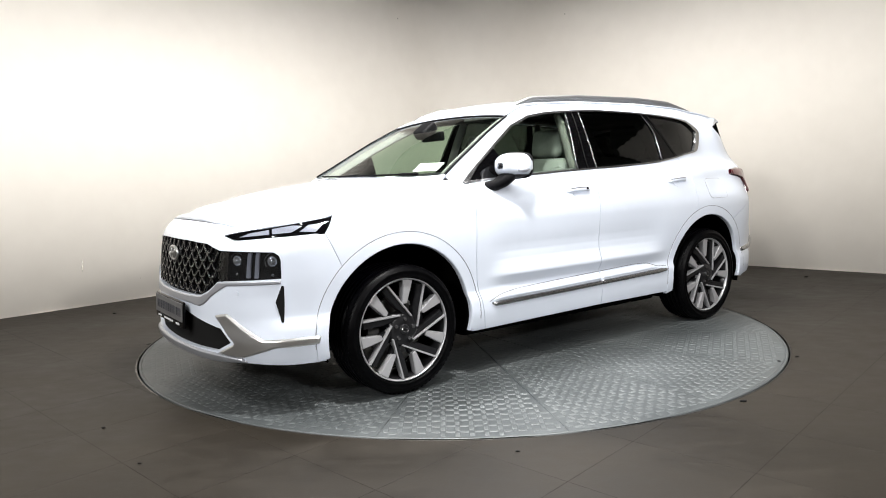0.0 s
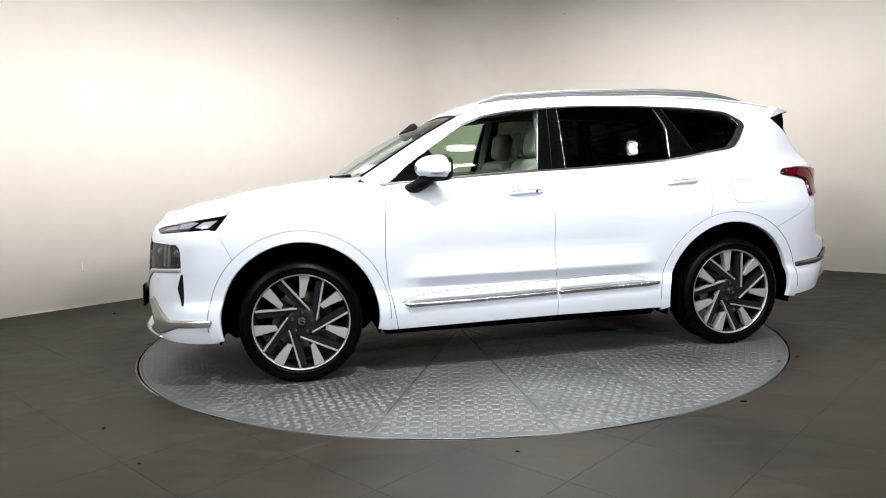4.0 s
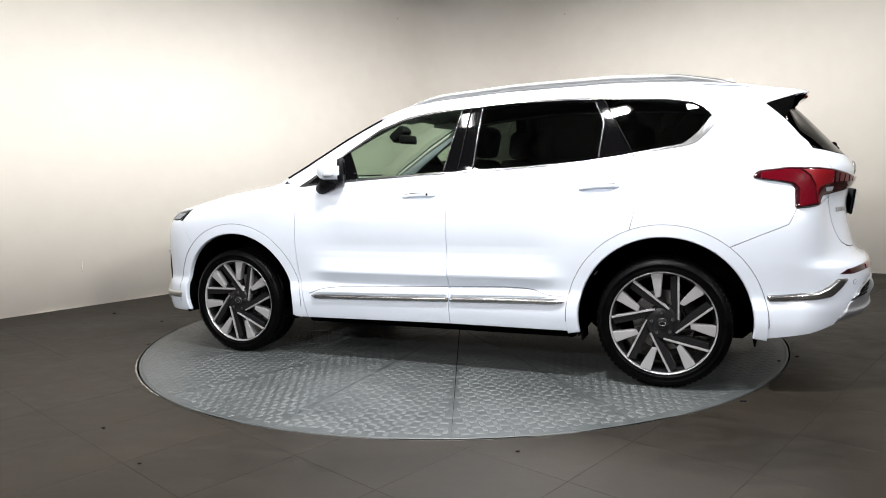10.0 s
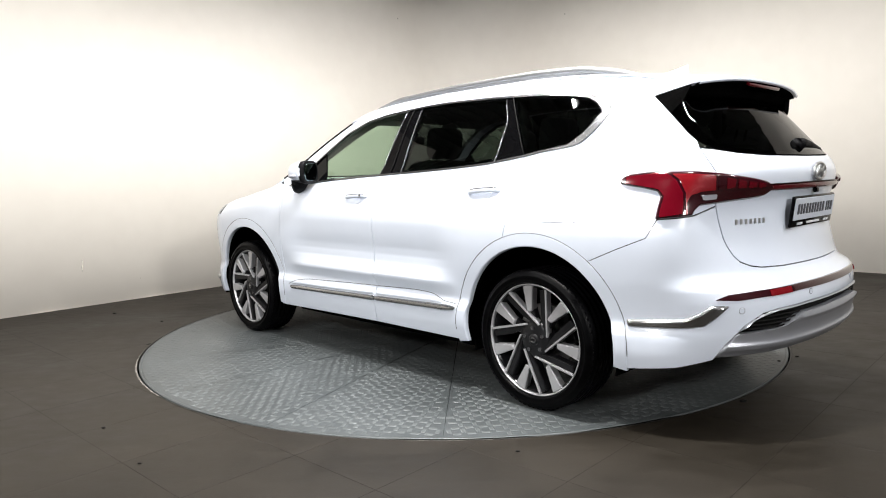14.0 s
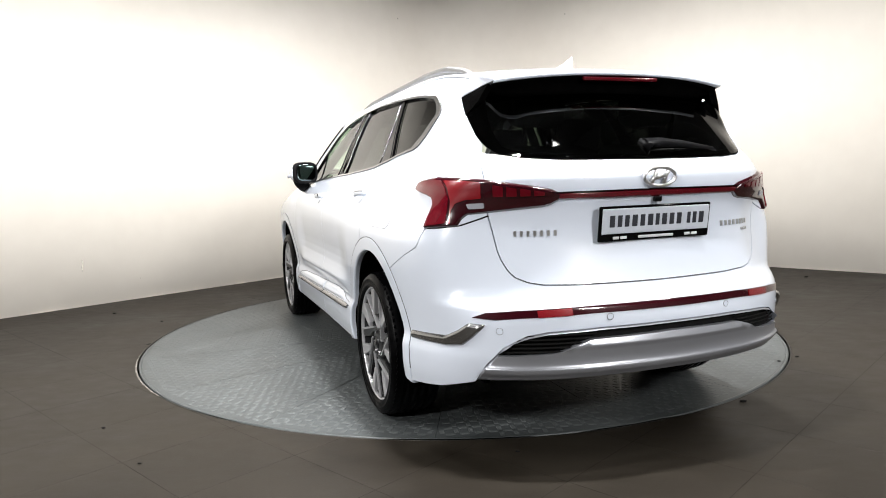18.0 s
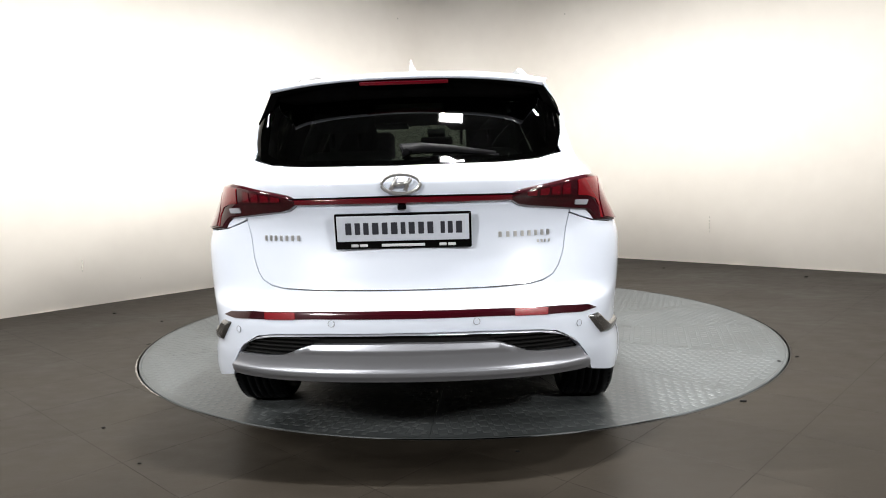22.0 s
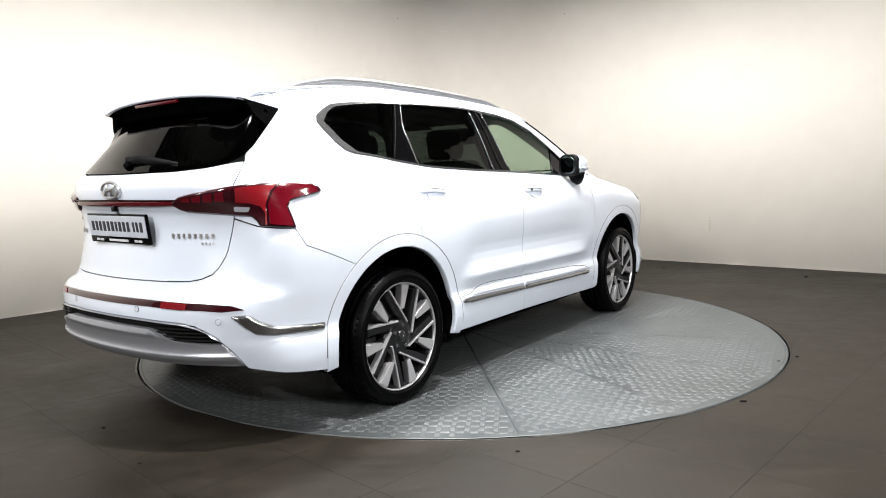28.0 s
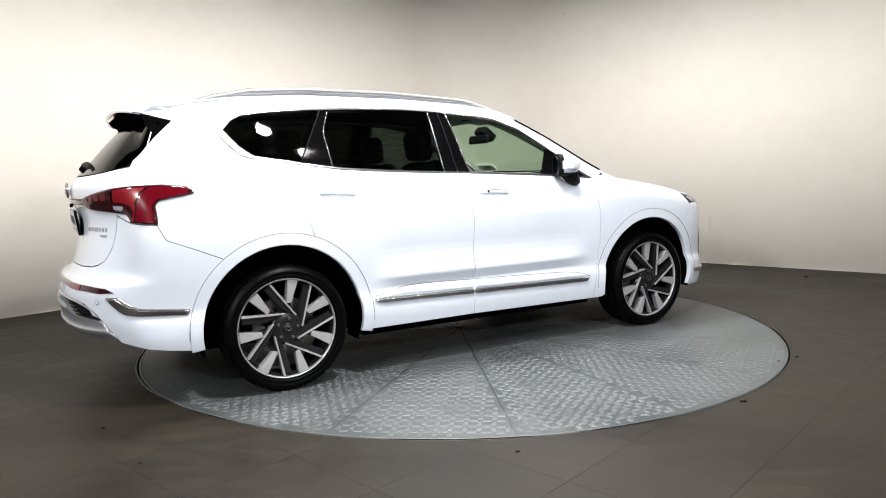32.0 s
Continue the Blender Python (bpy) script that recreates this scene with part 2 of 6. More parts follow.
def fitting(x, y, turn, sx, sy, watts, tilt=0, z=HANG):
    """A hanging light fitting: a shallow pan with a diffuser or a bare tube under it, and two wires."""
    top = new("light_fitting")
    top.matrix_basis = pose(x, y, z, 0, 0, turn)
    lean = pose(0, 0, 0, tilt)
    deep = sx < 0.3
    if sy > 0.1:
        part("fitting_body", box(lean @ pose(0, 0, 0.02), sx + 0.05, sy + 0.05, 0.07, 0.01), M_FRAME, top, "white metal pan")
        part("diffuser", box(lean @ pose(0, 0, -0.075 if deep else -0.022), sx + 0.01, sy + 0.01, 0.12 if deep else 0.02, 0.004), M_OPAL if deep else M_PANEL, top, "glowing white diffuser")
    else:
        part("fitting_body", box(pose(0, 0, 0.03), sx + 0.06, 0.07, 0.05, 0.01), M_FRAME, top, "white metal batten")
        bm = bmesh.new()
        bmesh.ops.create_cone(bm, cap_ends=True, segments=16, radius1=0.045, radius2=0.045, depth=sx, matrix=pose(0, 0, -0.045, 0, 90))
        part("tube", bm, M_TUBE, top, "glowing round tube")
    for q in (-0.4, 0.4):
        bm = bmesh.new()
        bmesh.ops.create_cone(bm, cap_ends=True, segments=6, radius1=0.003, radius2=0.003, depth=CEIL - z - 0.05, matrix=pose(q * sx, 0, (CEIL - z) / 2 + 0.03))
        part("wire", bm, M_FRAME, top, "thin steel wire")
    return tagged(top, "white hanging light fitting with a bright diffuser, some added as unseen fill", "light fitting", "showroom ceiling lights")


# The added fill lamps get the same hanging bodies.
for row in FITTINGS + FILL_FLOODS:
    fitting(*row)


def floor_sheet():
    """The floor round a circular pit, in which the turntable runs."""
    n = 160
    bm = bmesh.new()
    r0 = R_TABLE + 0.016
    ring = [bm.verts.new((r0 * math.cos(TAU * i / n), r0 * math.sin(TAU * i / n), -0.0005)) for i in range(n)]
    low = [bm.verts.new((v.co.x, v.co.y, -0.12)) for v in ring]
    far = [bm.verts.new((9 * 1.6 * math.cos(TAU * i / n), 9 * 1.6 * math.sin(TAU * i / n), -0.0005)) for i in range(n)]
    for i in range(n):
        j = (i + 1) % n
        bm.faces.new((ring[i], far[i], far[j], ring[j]))
        bm.faces.new((low[i], ring[i], ring[j], low[j]))
    bm.faces.new(low)
    bmesh.ops.recalc_face_normals(bm, faces=bm.faces)
    return bm


floor = tagged(part("floor", floor_sheet(), M_JOINT), "worn dark grey square floor tiles with fine joints", "floor", kind="structure")


# square floor tiles, laid slantwise to the walls and cut round the turntable's pit
TILE_A = math.radians(48.2)
U1, U2 = Vector((math.sin(TILE_A), -math.cos(TILE_A))), Vector((math.cos(TILE_A), math.sin(TILE_A)))
PITCH_T, PHASE_1, PHASE_2 = 0.5115, 0.042, -0.724
PIT = R_TABLE + 0.0185


def tile_bm(points, soft=0.0003):
    """A thin slab over a plan outline whose upper edge is worn round."""
    bm = bmesh.new()
    n = len(points)
    mid = sum((Vector(q) for q in points), Vector((0, 0))) / n
    rings = []
    for z, d in ((-0.0045, 0.0), (-0.0002, 0.0), (0.0, soft)):
        rings.append([bm.verts.new((*(Vector(q) + (mid - Vector(q)).normalized() * d), z)) for q in points])
    for a, b in zip(rings, rings[1:]):
        for k in range(n):
            bm.faces.new((a[k], a[(k + 1) % n], b[(k + 1) % n], b[k]))
    bm.faces.new(rings[-1])
    bmesh.ops.recalc_face_normals(bm, faces=bm.faces)
    if max(bm.faces, key=lambda f: f.calc_area()).normal.z < 0:
        bmesh.ops.reverse_faces(bm, faces=bm.faces)
    return bm


half_t = PITCH_T / 2 - 0.0009
WHOLE = [U1 * a * half_t + U2 * b * half_t for a, b in ((-1, -1), (1, -1), (1, 1), (-1, 1))]
whole_tile = None
IN_L, IN_R = Vector((-DIR_L.y, DIR_L.x)), Vector((DIR_R.y, -DIR_R.x))
far_v, far_f = [], []
for i in range(-24, 25):
    for j in range(-26, 16):
        c = U1 * (PHASE_1 + PITCH_T * (i + 0.5)) + U2 * (PHASE_2 + PITCH_T * (j + 0.5))
        side_l, side_r = (c - CORNER).dot(IN_L), (c - CORNER).dot(IN_R)
        if c.length < PIT - 0.37 or side_l < -0.3 or side_r < -0.3 or side_l > 12.2 or side_r > 13.2:
            continue
        if c.y < -3.7 or abs(c.x) > 0.75 * (c.y + 5.23) + 0.5:
            if c.length > PIT + 0.37:
                k = len(far_v)
                far_v += [(*(c + q), z) for z in (-0.0045, 0.0) for q in WHOLE]
                far_f += [(k + 4, k + 5, k + 6, k + 7)] + [(k + a, k + (a + 1) % 4, k + 4 + (a + 1) % 4, k + 4 + a) for a in range(4)]
                continue
        if c.length > PIT + 0.37:
            if whole_tile is None:
                whole_tile = part("floor_tile", tile_bm([tuple(q) for q in WHOLE]), M_TILE, floor)
                ob = whole_tile
            else:
                ob = new("floor_tile", whole_tile.data)
                ob.parent = floor
            ob.matrix_basis = pose(c.x, c.y, random.uniform(-0.00005, 0.00005))
            continue
        ring = []
        for k in range(4):
            for f in np.linspace(0, 1, 10, endpoint=False):
                q = c + WHOLE[k].lerp(WHOLE[(k + 1) % 4], f)
                ring.append(q if q.length > PIT else q.normalized() * PIT)
        keep = [q for k, q in enumerate(ring) if (q - ring[k - 1]).length > 0.0015]
        if sum((q.length > PIT + 0.004) for q in keep) < 2:
            continue
        ob = part("floor_tile", tile_bm([tuple(q - c) for q in keep], 0.001), M_TILE, floor)
        ob.matrix_basis = pose(c.x, c.y, 0)


raw("floor_tile", far_v, far_f, M_TILE, floor, "further floor tiles", kind="stuff")


def paint_edge(d, k0, k1, name):
    """Wall paint that has run on to the tiles in an uneven line."""
    inward = IN_L if d is DIR_L else IN_R
    v, f = [], []
    n = int((k1 - k0) / 0.03)
    for q in range(n + 1):
        at = CORNER + d * (k0 + (k1 - k0) * q / n)
        w = 0.001 + 0.005 * noise.noise((q * 0.11, k1, 0.5)) + 0.005 * noise.noise((q * 0.6, k1, 2.5))
        a, b = at - inward * 0.01, at + inward * max(0.0005, w)
        v += [(a.x, a.y, 0.0022), (b.x, b.y, 0.0018)]
        if q:
            f.append((2 * q - 2, 2 * q - 1, 2 * q + 1, 2 * q))
    return tagged(raw(name, v, f, M_WALL), "uneven edge of cream wall paint on the floor", "trim", kind="structure")


paint_edge(DIR_L, 1.1, 9.0, "trim")
paint_edge(DIR_R, 1.1, 9.0, "trim")


def wall_mark(d, k, z0, z1, wide, bits, label):
    """A scuff on a wall, in small flat flecks of rubbed paint."""
    inward = IN_L if d is DIR_L else IN_R
    bm = bmesh.new()
    for q in range(bits):
        z = z0 + (z1 - z0) * (q + 0.5) / bits
        at = CORNER + d * (k + random.uniform(-0.4, 0.4) * wide) + inward * 0.0015
        m = Matrix.Translation((at.x, at.y, z)) @ Matrix(((d.x, inward.x, 0), (d.y, inward.y, 0), (0, 0, 1))).to_4x4()
        add_box(bm, m, wide * random.uniform(0.4, 1.0), 0.003, (z1 - z0) / bits * random.uniform(0.5, 0.9))
    return tagged(part("wall_mark", bm, M_SCUFF), label, "scuff mark", kind="structure")


wall_mark(DIR_L, 5.643, 0.33, 0.45, 0.012, 4, "small grey scuff on the cream wall")
wall_mark(DIR_L, 5.10, 0.20, 0.21, 0.012, 1, "small grey scuff on the cream wall")
wall_mark(DIR_R, 3.615, 0.37, 0.58, 0.010, 5, "faint vertical scuff on the cream wall")
wall_mark(DIR_L, 1.408, 3.255, 3.275, 0.022, 1, "small dark fixing hole in the cream wall")
wall_mark(DIR_R, 1.669, 3.244, 3.264, 0.022, 1, "small dark fixing hole in the cream wall")


def floor_chip(x, y, r):
    """A dark crumb of grit on the tiles."""
    bm = bmesh.new()
    bmesh.ops.create_icosphere(bm, subdivisions=1, radius=r, matrix=Matrix.Translation((x, y, r * 0.3)) @ Matrix.Diagonal((1.4, 0.8, 0.45, 1)))
    return tagged(part("grit", bm, M_GAP), "dark crumb of grit on the floor tiles", "grit", "grit on the floor")


for x, y, r in ((2.05, -1.03, 0.010), (1.40, -1.83, 0.014), (0.23, -2.40, 0.008), (1.90, -1.12, 0.009), (-1.72, -2.02, 0.008), (-1.35, -2.45, 0.007), (-3.1, 0.9, 0.014), (3.6, 2.0, 0.016), (2.4, 2.9, 0.016), (-2.5, 0.5, 0.010)):
    floor_chip(x, y, r)

# ---- the body's shape ----
# Plan of the widest outline of one half: x forward, y to the car's left; u follows it, equal to x beside the doors.
PLAN = [(2.325, 0.0), (2.316, 0.2), (2.292, 0.4), (2.24, 0.57), (2.158, 0.72), (2.048, 0.84), (1.90, 0.91), (1.70, 0.938),
        (1.38, 0.948), (0.80, 0.942), (0.0, 0.942), (-0.8, 0.946), (-1.38, 0.948), (-1.75, 0.935), (-1.95, 0.908),
        (-2.12, 0.845), (-2.24, 0.75), (-2.34, 0.61), (-2.40, 0.44), (-2.435, 0.22), (-2.445, 0.0)]


def spline(pts, n):
    """Centripetal Catmull-Rom through pts, n steps a span."""
    p = [np.array(q, float) for q in pts]
    p = [2 * p[0] - p[1]] + p + [2 * p[-1] - p[-2]]
    out = []
    for i in range(1, len(p) - 2):
        a, b, c, d = p[i - 1:i + 3]
        t1 = np.linalg.norm(b - a) ** 0.5
        t2 = t1 + np.linalg.norm(c - b) ** 0.5
        t3 = t2 + np.linalg.norm(d - c) ** 0.5
        for k in range(n):
            t = t1 + (t2 - t1) * k / n
            a1, a2, a3 = (t1 - t) / t1 * a + t / t1 * b, (t2 - t) / (t2 - t1) * b + (t - t1) / (t2 - t1) * c, (t3 - t) / (t3 - t2) * c + (t - t2) / (t3 - t2) * d
            b1, b2 = (t2 - t) / t2 * a1 + t / t2 * a2, (t3 - t) / (t3 - t1) * a2 + (t - t1) / (t3 - t1) * a3
            out.append((t2 - t) / (t2 - t1) * b1 + (t - t1) / (t2 - t1) * b2)
    out.append(p[-2])
    return np.array(out)


def mirror_plan():
    front = [(x, -y) for x, y in PLAN[1:4]][::-1]
    rear = [(x, -y) for x, y in PLAN[-4:-1]][::-1]
    c = spline(front + PLAN + rear, 40)
    s = np.concatenate([[0], np.cumsum(np.hypot(*np.diff(c, axis=0).T))])
    door = np.argmin(np.abs(c[:, 0]) + 10 * (c[:, 1] < 0.5))
    u = s[door] - s + c[door, 0]
    d = np.gradient(c, s, axis=0)
    n = np.stack([-d[:, 1], d[:, 0]], 1)
    n *= np.sign(n[door, 1])
    k = np.ones(61) / 61
    pad = np.pad(n, ((30, 30), (0, 0)), mode="edge")
    n = np.stack([np.convolve(pad[:, i], k, "valid") for i in (0, 1)], 1)
    n /= np.linalg.norm(n, axis=1)[:, None]
    return u[::-1], c[::-1], n[::-1]


PU, PC, PN = mirror_plan()
U_FRONT = float(np.interp(0.0, PC[PC[:, 0] > 2.2, 1][::-1], PU[PC[:, 0] > 2.2][::-1]))
U_REAR = float(np.interp(0.0, PC[PC[:, 0] < -2.2, 1], PU[PC[:, 0] < -2.2]))


def curve(x, table):
    """Smooth function through a short table of (x, value)."""
    xs, ys = np.array(table, float).T
    x = np.clip(x, xs[0], xs[-1])
    m = np.gradient(ys, xs)
    d = np.diff(ys) / np.diff(xs)
    for i in range(1, len(xs) - 1):
        m[i] = 0.0 if d[i - 1] * d[i] <= 0 else 2 * d[i - 1] * d[i] / (d[i - 1] + d[i])
    m[0], m[-1] = d[0], d[-1]
    i = np.clip(np.searchsorted(xs, x) - 1, 0, len(xs) - 2)
    h = xs[i + 1] - xs[i]
    t = (x - xs[i]) / h
    return (ys[i] * (2 * t ** 3 - 3 * t ** 2 + 1) + h * m[i] * (t ** 3 - 2 * t ** 2 + t)
            + ys[i + 1] * (3 * t ** 2 - 2 * t ** 3) + h * m[i + 1] * (t ** 3 - t ** 2))


# How far each face of the body lies inside the plan outline, by height.
SIDE_LOW = [(0.15, 0.06), (0.22, 0.035), (0.30, 0.012), (0.38, 0.002), (0.44, 0.004), (0.50, 0.022), (0.56, 0.018), (0.70, 0.005), (0.82, 0.0), (0.95, 0.004), (1.10, 0.010), (1.8, 0.010)]
DOOR_SCULPT = [(0.40, 0.0), (0.47, 0.002), (0.51, 0.008), (0.570, -0.018), (0.576, -0.018), (0.62, -0.001), (0.66, 0.012), (0.70, 0.017), (0.74, 0.017), (0.80, 0.012), (0.85, 0.008), (0.90, 0.004), (0.95, 0.001), (1.0, 0.0), (1.1, 0.0)]
SHOULDER = [(-2.3, 1.10), (-1.8, 1.11), (-1.0, 1.085), (0.0, 1.055), (0.9, 1.02), (1.4, 0.955), (1.76, 0.90), (2.1, 0.84)]
SIDE_UP = [(-0.3, 0.0), (-0.06, 0.0), (0.0, 0.006), (0.05, 0.028), (0.09, 0.068), (0.13, 0.098), (0.30, 0.172), (0.45, 0.245), (0.50, 0.275), (0.54, 0.315), (0.57, 0.37), (0.60, 0.46)]
NOSE = [(0.15, 0.06), (0.22, 0.03), (0.30, 0.004), (0.36, 0.0), (0.46, 0.012), (0.52, 0.014), (0.68, 0.025), (0.80, 0.038), (0.87, 0.058), (0.93, 0.108), (0.97, 0.17), (1.0, 0.24), (1.1, 0.5)]
DRAW_IN = [(-2.3, 0.045), (-1.95, 0.075), (-1.67, 0.09), (-1.4, 0.068), (-1.0, 0.052), (0.0, 0.036), (0.86, 0.028), (1.15, 0.0), (2.4, 0.0)]
TAIL = [(0.15, 0.20), (0.26, 0.09), (0.36, 0.035), (0.48, 0.004), (0.58, 0.0), (0.65, 0.012), (0.70, 0.075), (0.78, 0.10), (0.95, 0.128), (1.02, 0.118), (1.08, 0.098), (1.13, 0.094), (1.19, 0.118),
        (1.24, 0.165), (1.32, 0.235), (1.42, 0.325), (1.52, 0.425), (1.60, 0.52), (1.66, 0.62)]


def ramp01(v, lo, hi):
    t = np.clip((v - lo) / (hi - lo), 0, 1)
    return t * t * (3 - 2 * t)


def skin(u, z, lift=0.0):
    """The point of the body's left half at (u, z), lifted off the skin."""
    u, z = np.asarray(u, float), np.asarray(z, float)
    cx, cy = np.interp(u, PU, PC[:, 0]), np.interp(u, PU, PC[:, 1])
    nx, ny = np.interp(u, PU, PN[:, 0]), np.interp(u, PU, PN[:, 1])
    wf, wr = ramp01(nx, 0.30, 0.88), ramp01(-nx, 0.30, 0.88)
    side = curve(z, SIDE_LOW) + curve(z - curve(cx, SHOULDER), SIDE_UP) + curve(cx, DRAW_IN) * ramp01(z, 0.88, 1.13)
    off = wf * curve(z, NOSE) + wr * curve(z, TAIL) + (1 - wf - wr) * side - lift
    off = off - 0.018 * ramp01(-u, 1.66, 1.95) * ramp01(z, 1.22, 1.45) * (1 - ramp01(-u, 2.05, 2.5))
    off = off + np.interp(z, *np.array(DOOR_SCULPT).T) * ramp01(u, -0.92, -0.62) * (1 - ramp01(u, 0.55, 0.85))
    return np.stack([cx - nx * off, cy - ny * off, z + 0 * u], -1)


def wrap(u, z, lift=0.0):
    """skin() carried on across the middle of the nose and the tail, on to the right half."""
    u = np.asarray(u, float)
    over_f, over_r = u > U_FRONT, u < U_REAR
    v = np.where(over_f, 2 * U_FRONT - u, np.where(over_r, 2 * U_REAR - u, u))
    p = skin(v, z, lift)
    p[..., 1] = np.where(over_f | over_r, -p[..., 1], p[..., 1])
    return p

# ---- panels cut from the body's skin ----
from mathutils.geometry import delaunay_2d_cdt


def rounded(pts, r=0.01, n=4):
    """A closed outline with its corners rounded."""
    out = []
    k = len(pts)
    for i in range(k):
        a, b, c = (np.array(pts[(i + j) % k], float) for j in (-1, 0, 1))
        da, dc = a - b, c - b
        la, lc = np.linalg.norm(da), np.linalg.norm(dc)
        q = min(r, la * 0.45, lc * 0.45)
        if q < 1e-4:
            out.append(tuple(b))
            continue
        s, e = b + da / la * q, b + dc / lc * q
        for j in range(n + 1):
            t = j / n
            out.append(tuple((1 - t) ** 2 * s + 2 * t * (1 - t) * b + t * t * e))
    return out


def dense(pts, step):
    out = []
    for i, a in enumerate(pts):
        b = pts[(i + 1) % len(pts)]
        n = max(1, int(math.ceil(math.dist(a, b) / step)))
        out += [(a[0] + (b[0] - a[0]) * j / n, a[1] + (b[1] - a[1]) * j / n) for j in range(n)]
    return out


def area2(pts):
    p = np.array(pts)
    q = np.roll(p, -1, 0)
    return float(np.sum(p[:, 0] * q[:, 1] - q[:, 0] * p[:, 1]))


def inset(pts, d):
    """The outline moved inwards by d."""
    if abs(d) < 1e-6:
        return list(pts)
    if area2(pts) < 0:
        pts = pts[::-1]
    p = np.array(pts, float)
    keep = [i for i in range(len(p)) if np.linalg.norm(p[i] - p[i - 1]) > 1e-6]
    p = p[keep]
    e = np.roll(p, -1, 0) - p
    n = np.stack([-e[:, 1], e[:, 0]], 1) / np.linalg.norm(e, axis=1)[:, None]
    m = n + np.roll(n, 1, 0)
    m /= np.maximum(0.5, (m * m).sum(1) / 2)[:, None]
    return [tuple(q) for q in p + m * d]


def inside(q, poly):
    """Which of the points q lie in the outline."""
    x, y = q[:, 0], q[:, 1]
    hit = np.zeros(len(q), bool)
    p = np.array(poly)
    for (x0, y0), (x1, y1) in zip(p, np.roll(p, -1, 0)):
        if y0 != y1:
            hit ^= ((y0 > y) != (y1 > y)) & (x < (x1 - x0) * (y - y0) / (y1 - y0) + x0)
    return hit


def edge_far(q, poly, d):
    """Which of the points q keep the distance d from the outline."""
    ok = np.ones(len(q), bool)
    p = np.array(poly)
    for a, b in zip(p, np.roll(p, -1, 0)):
        ab = b - a
        t = np.clip(((q - a) @ ab) / max(1e-12, ab @ ab), 0, 1)
        ok &= np.hypot(*(q - a - t[:, None] * ab).T) > d
    return ok


def edge_dist(q, poly):
    best = np.full(len(q), 9.0)
    p = np.array(poly)
    for a, b in zip(p, np.roll(p, -1, 0)):
        ab = b - a
        t = np.clip(((q - a) @ ab) / max(1e-12, ab @ ab), 0, 1)
        best = np.minimum(best, np.hypot(*(q - a - t[:, None] * ab).T))
    return best


def cut(outline, holes=(), step=0.03, squash=1.0, soft=0.0):
    """Triangles that fill an outline less its holes: the points, the triangles and the rims."""
    loops = [dense(outline, step)] + [dense(h, step) for h in holes]
    lo, hi = np.min(loops[0], 0), np.max(loops[0], 0)
    gx, gy = np.meshgrid(np.arange(lo[0] + step / 2, hi[0], step), np.arange(lo[1] + step / 2, hi[1], step * squash))
    g = np.stack([gx.ravel(), gy.ravel()], 1)
    if len(g):
        ok = inside(g, loops[0])
        for lp in loops:
            ok &= edge_far(g, lp, max(step * 0.45 * min(1, squash), soft * 1.3))
        for h in loops[1:]:
            ok &= ~inside(g, h)
        g = g[ok]
    verts, edges = [], []
    for lp in loops:
        k = len(verts)
        verts += [Vector(q) for q in lp]
        edges += [(k + i, k + (i + 1) % len(lp)) for i in range(len(lp))]
    if soft:
        for q in (0.35, 1.0):
            lp = dense(inset(outline, soft * q), step)
            lp = [p for p, ok in zip(lp, inside(np.array(lp), outline) & edge_far(np.array(lp), outline, soft * q * 0.9)) if ok]
            k = len(verts)
            verts += [Vector(p) for p in lp]
    verts += [Vector(q) for q in g]
    vs, es, fs, *_ = delaunay_2d_cdt(verts, edges, [], 0, 1e-6)
    pts = np.array([tuple(v) for v in vs])
    mid = np.array([pts[list(f)].mean(0) for f in fs])
    ok = inside(mid, loops[0])
    for h in loops[1:]:
        ok &= ~inside(mid, h)
    tris = [list(f) for f, k in zip(fs, ok) if k]
    return pts, tris


def rims(tris):
    count = {}
    for f in tris:
        for i in range(len(f)):
            a, b = f[i], f[(i + 1) % len(f)]
            count[(a, b)] = 1
    return [(a, b) for a, b in count if (b, a) not in count]


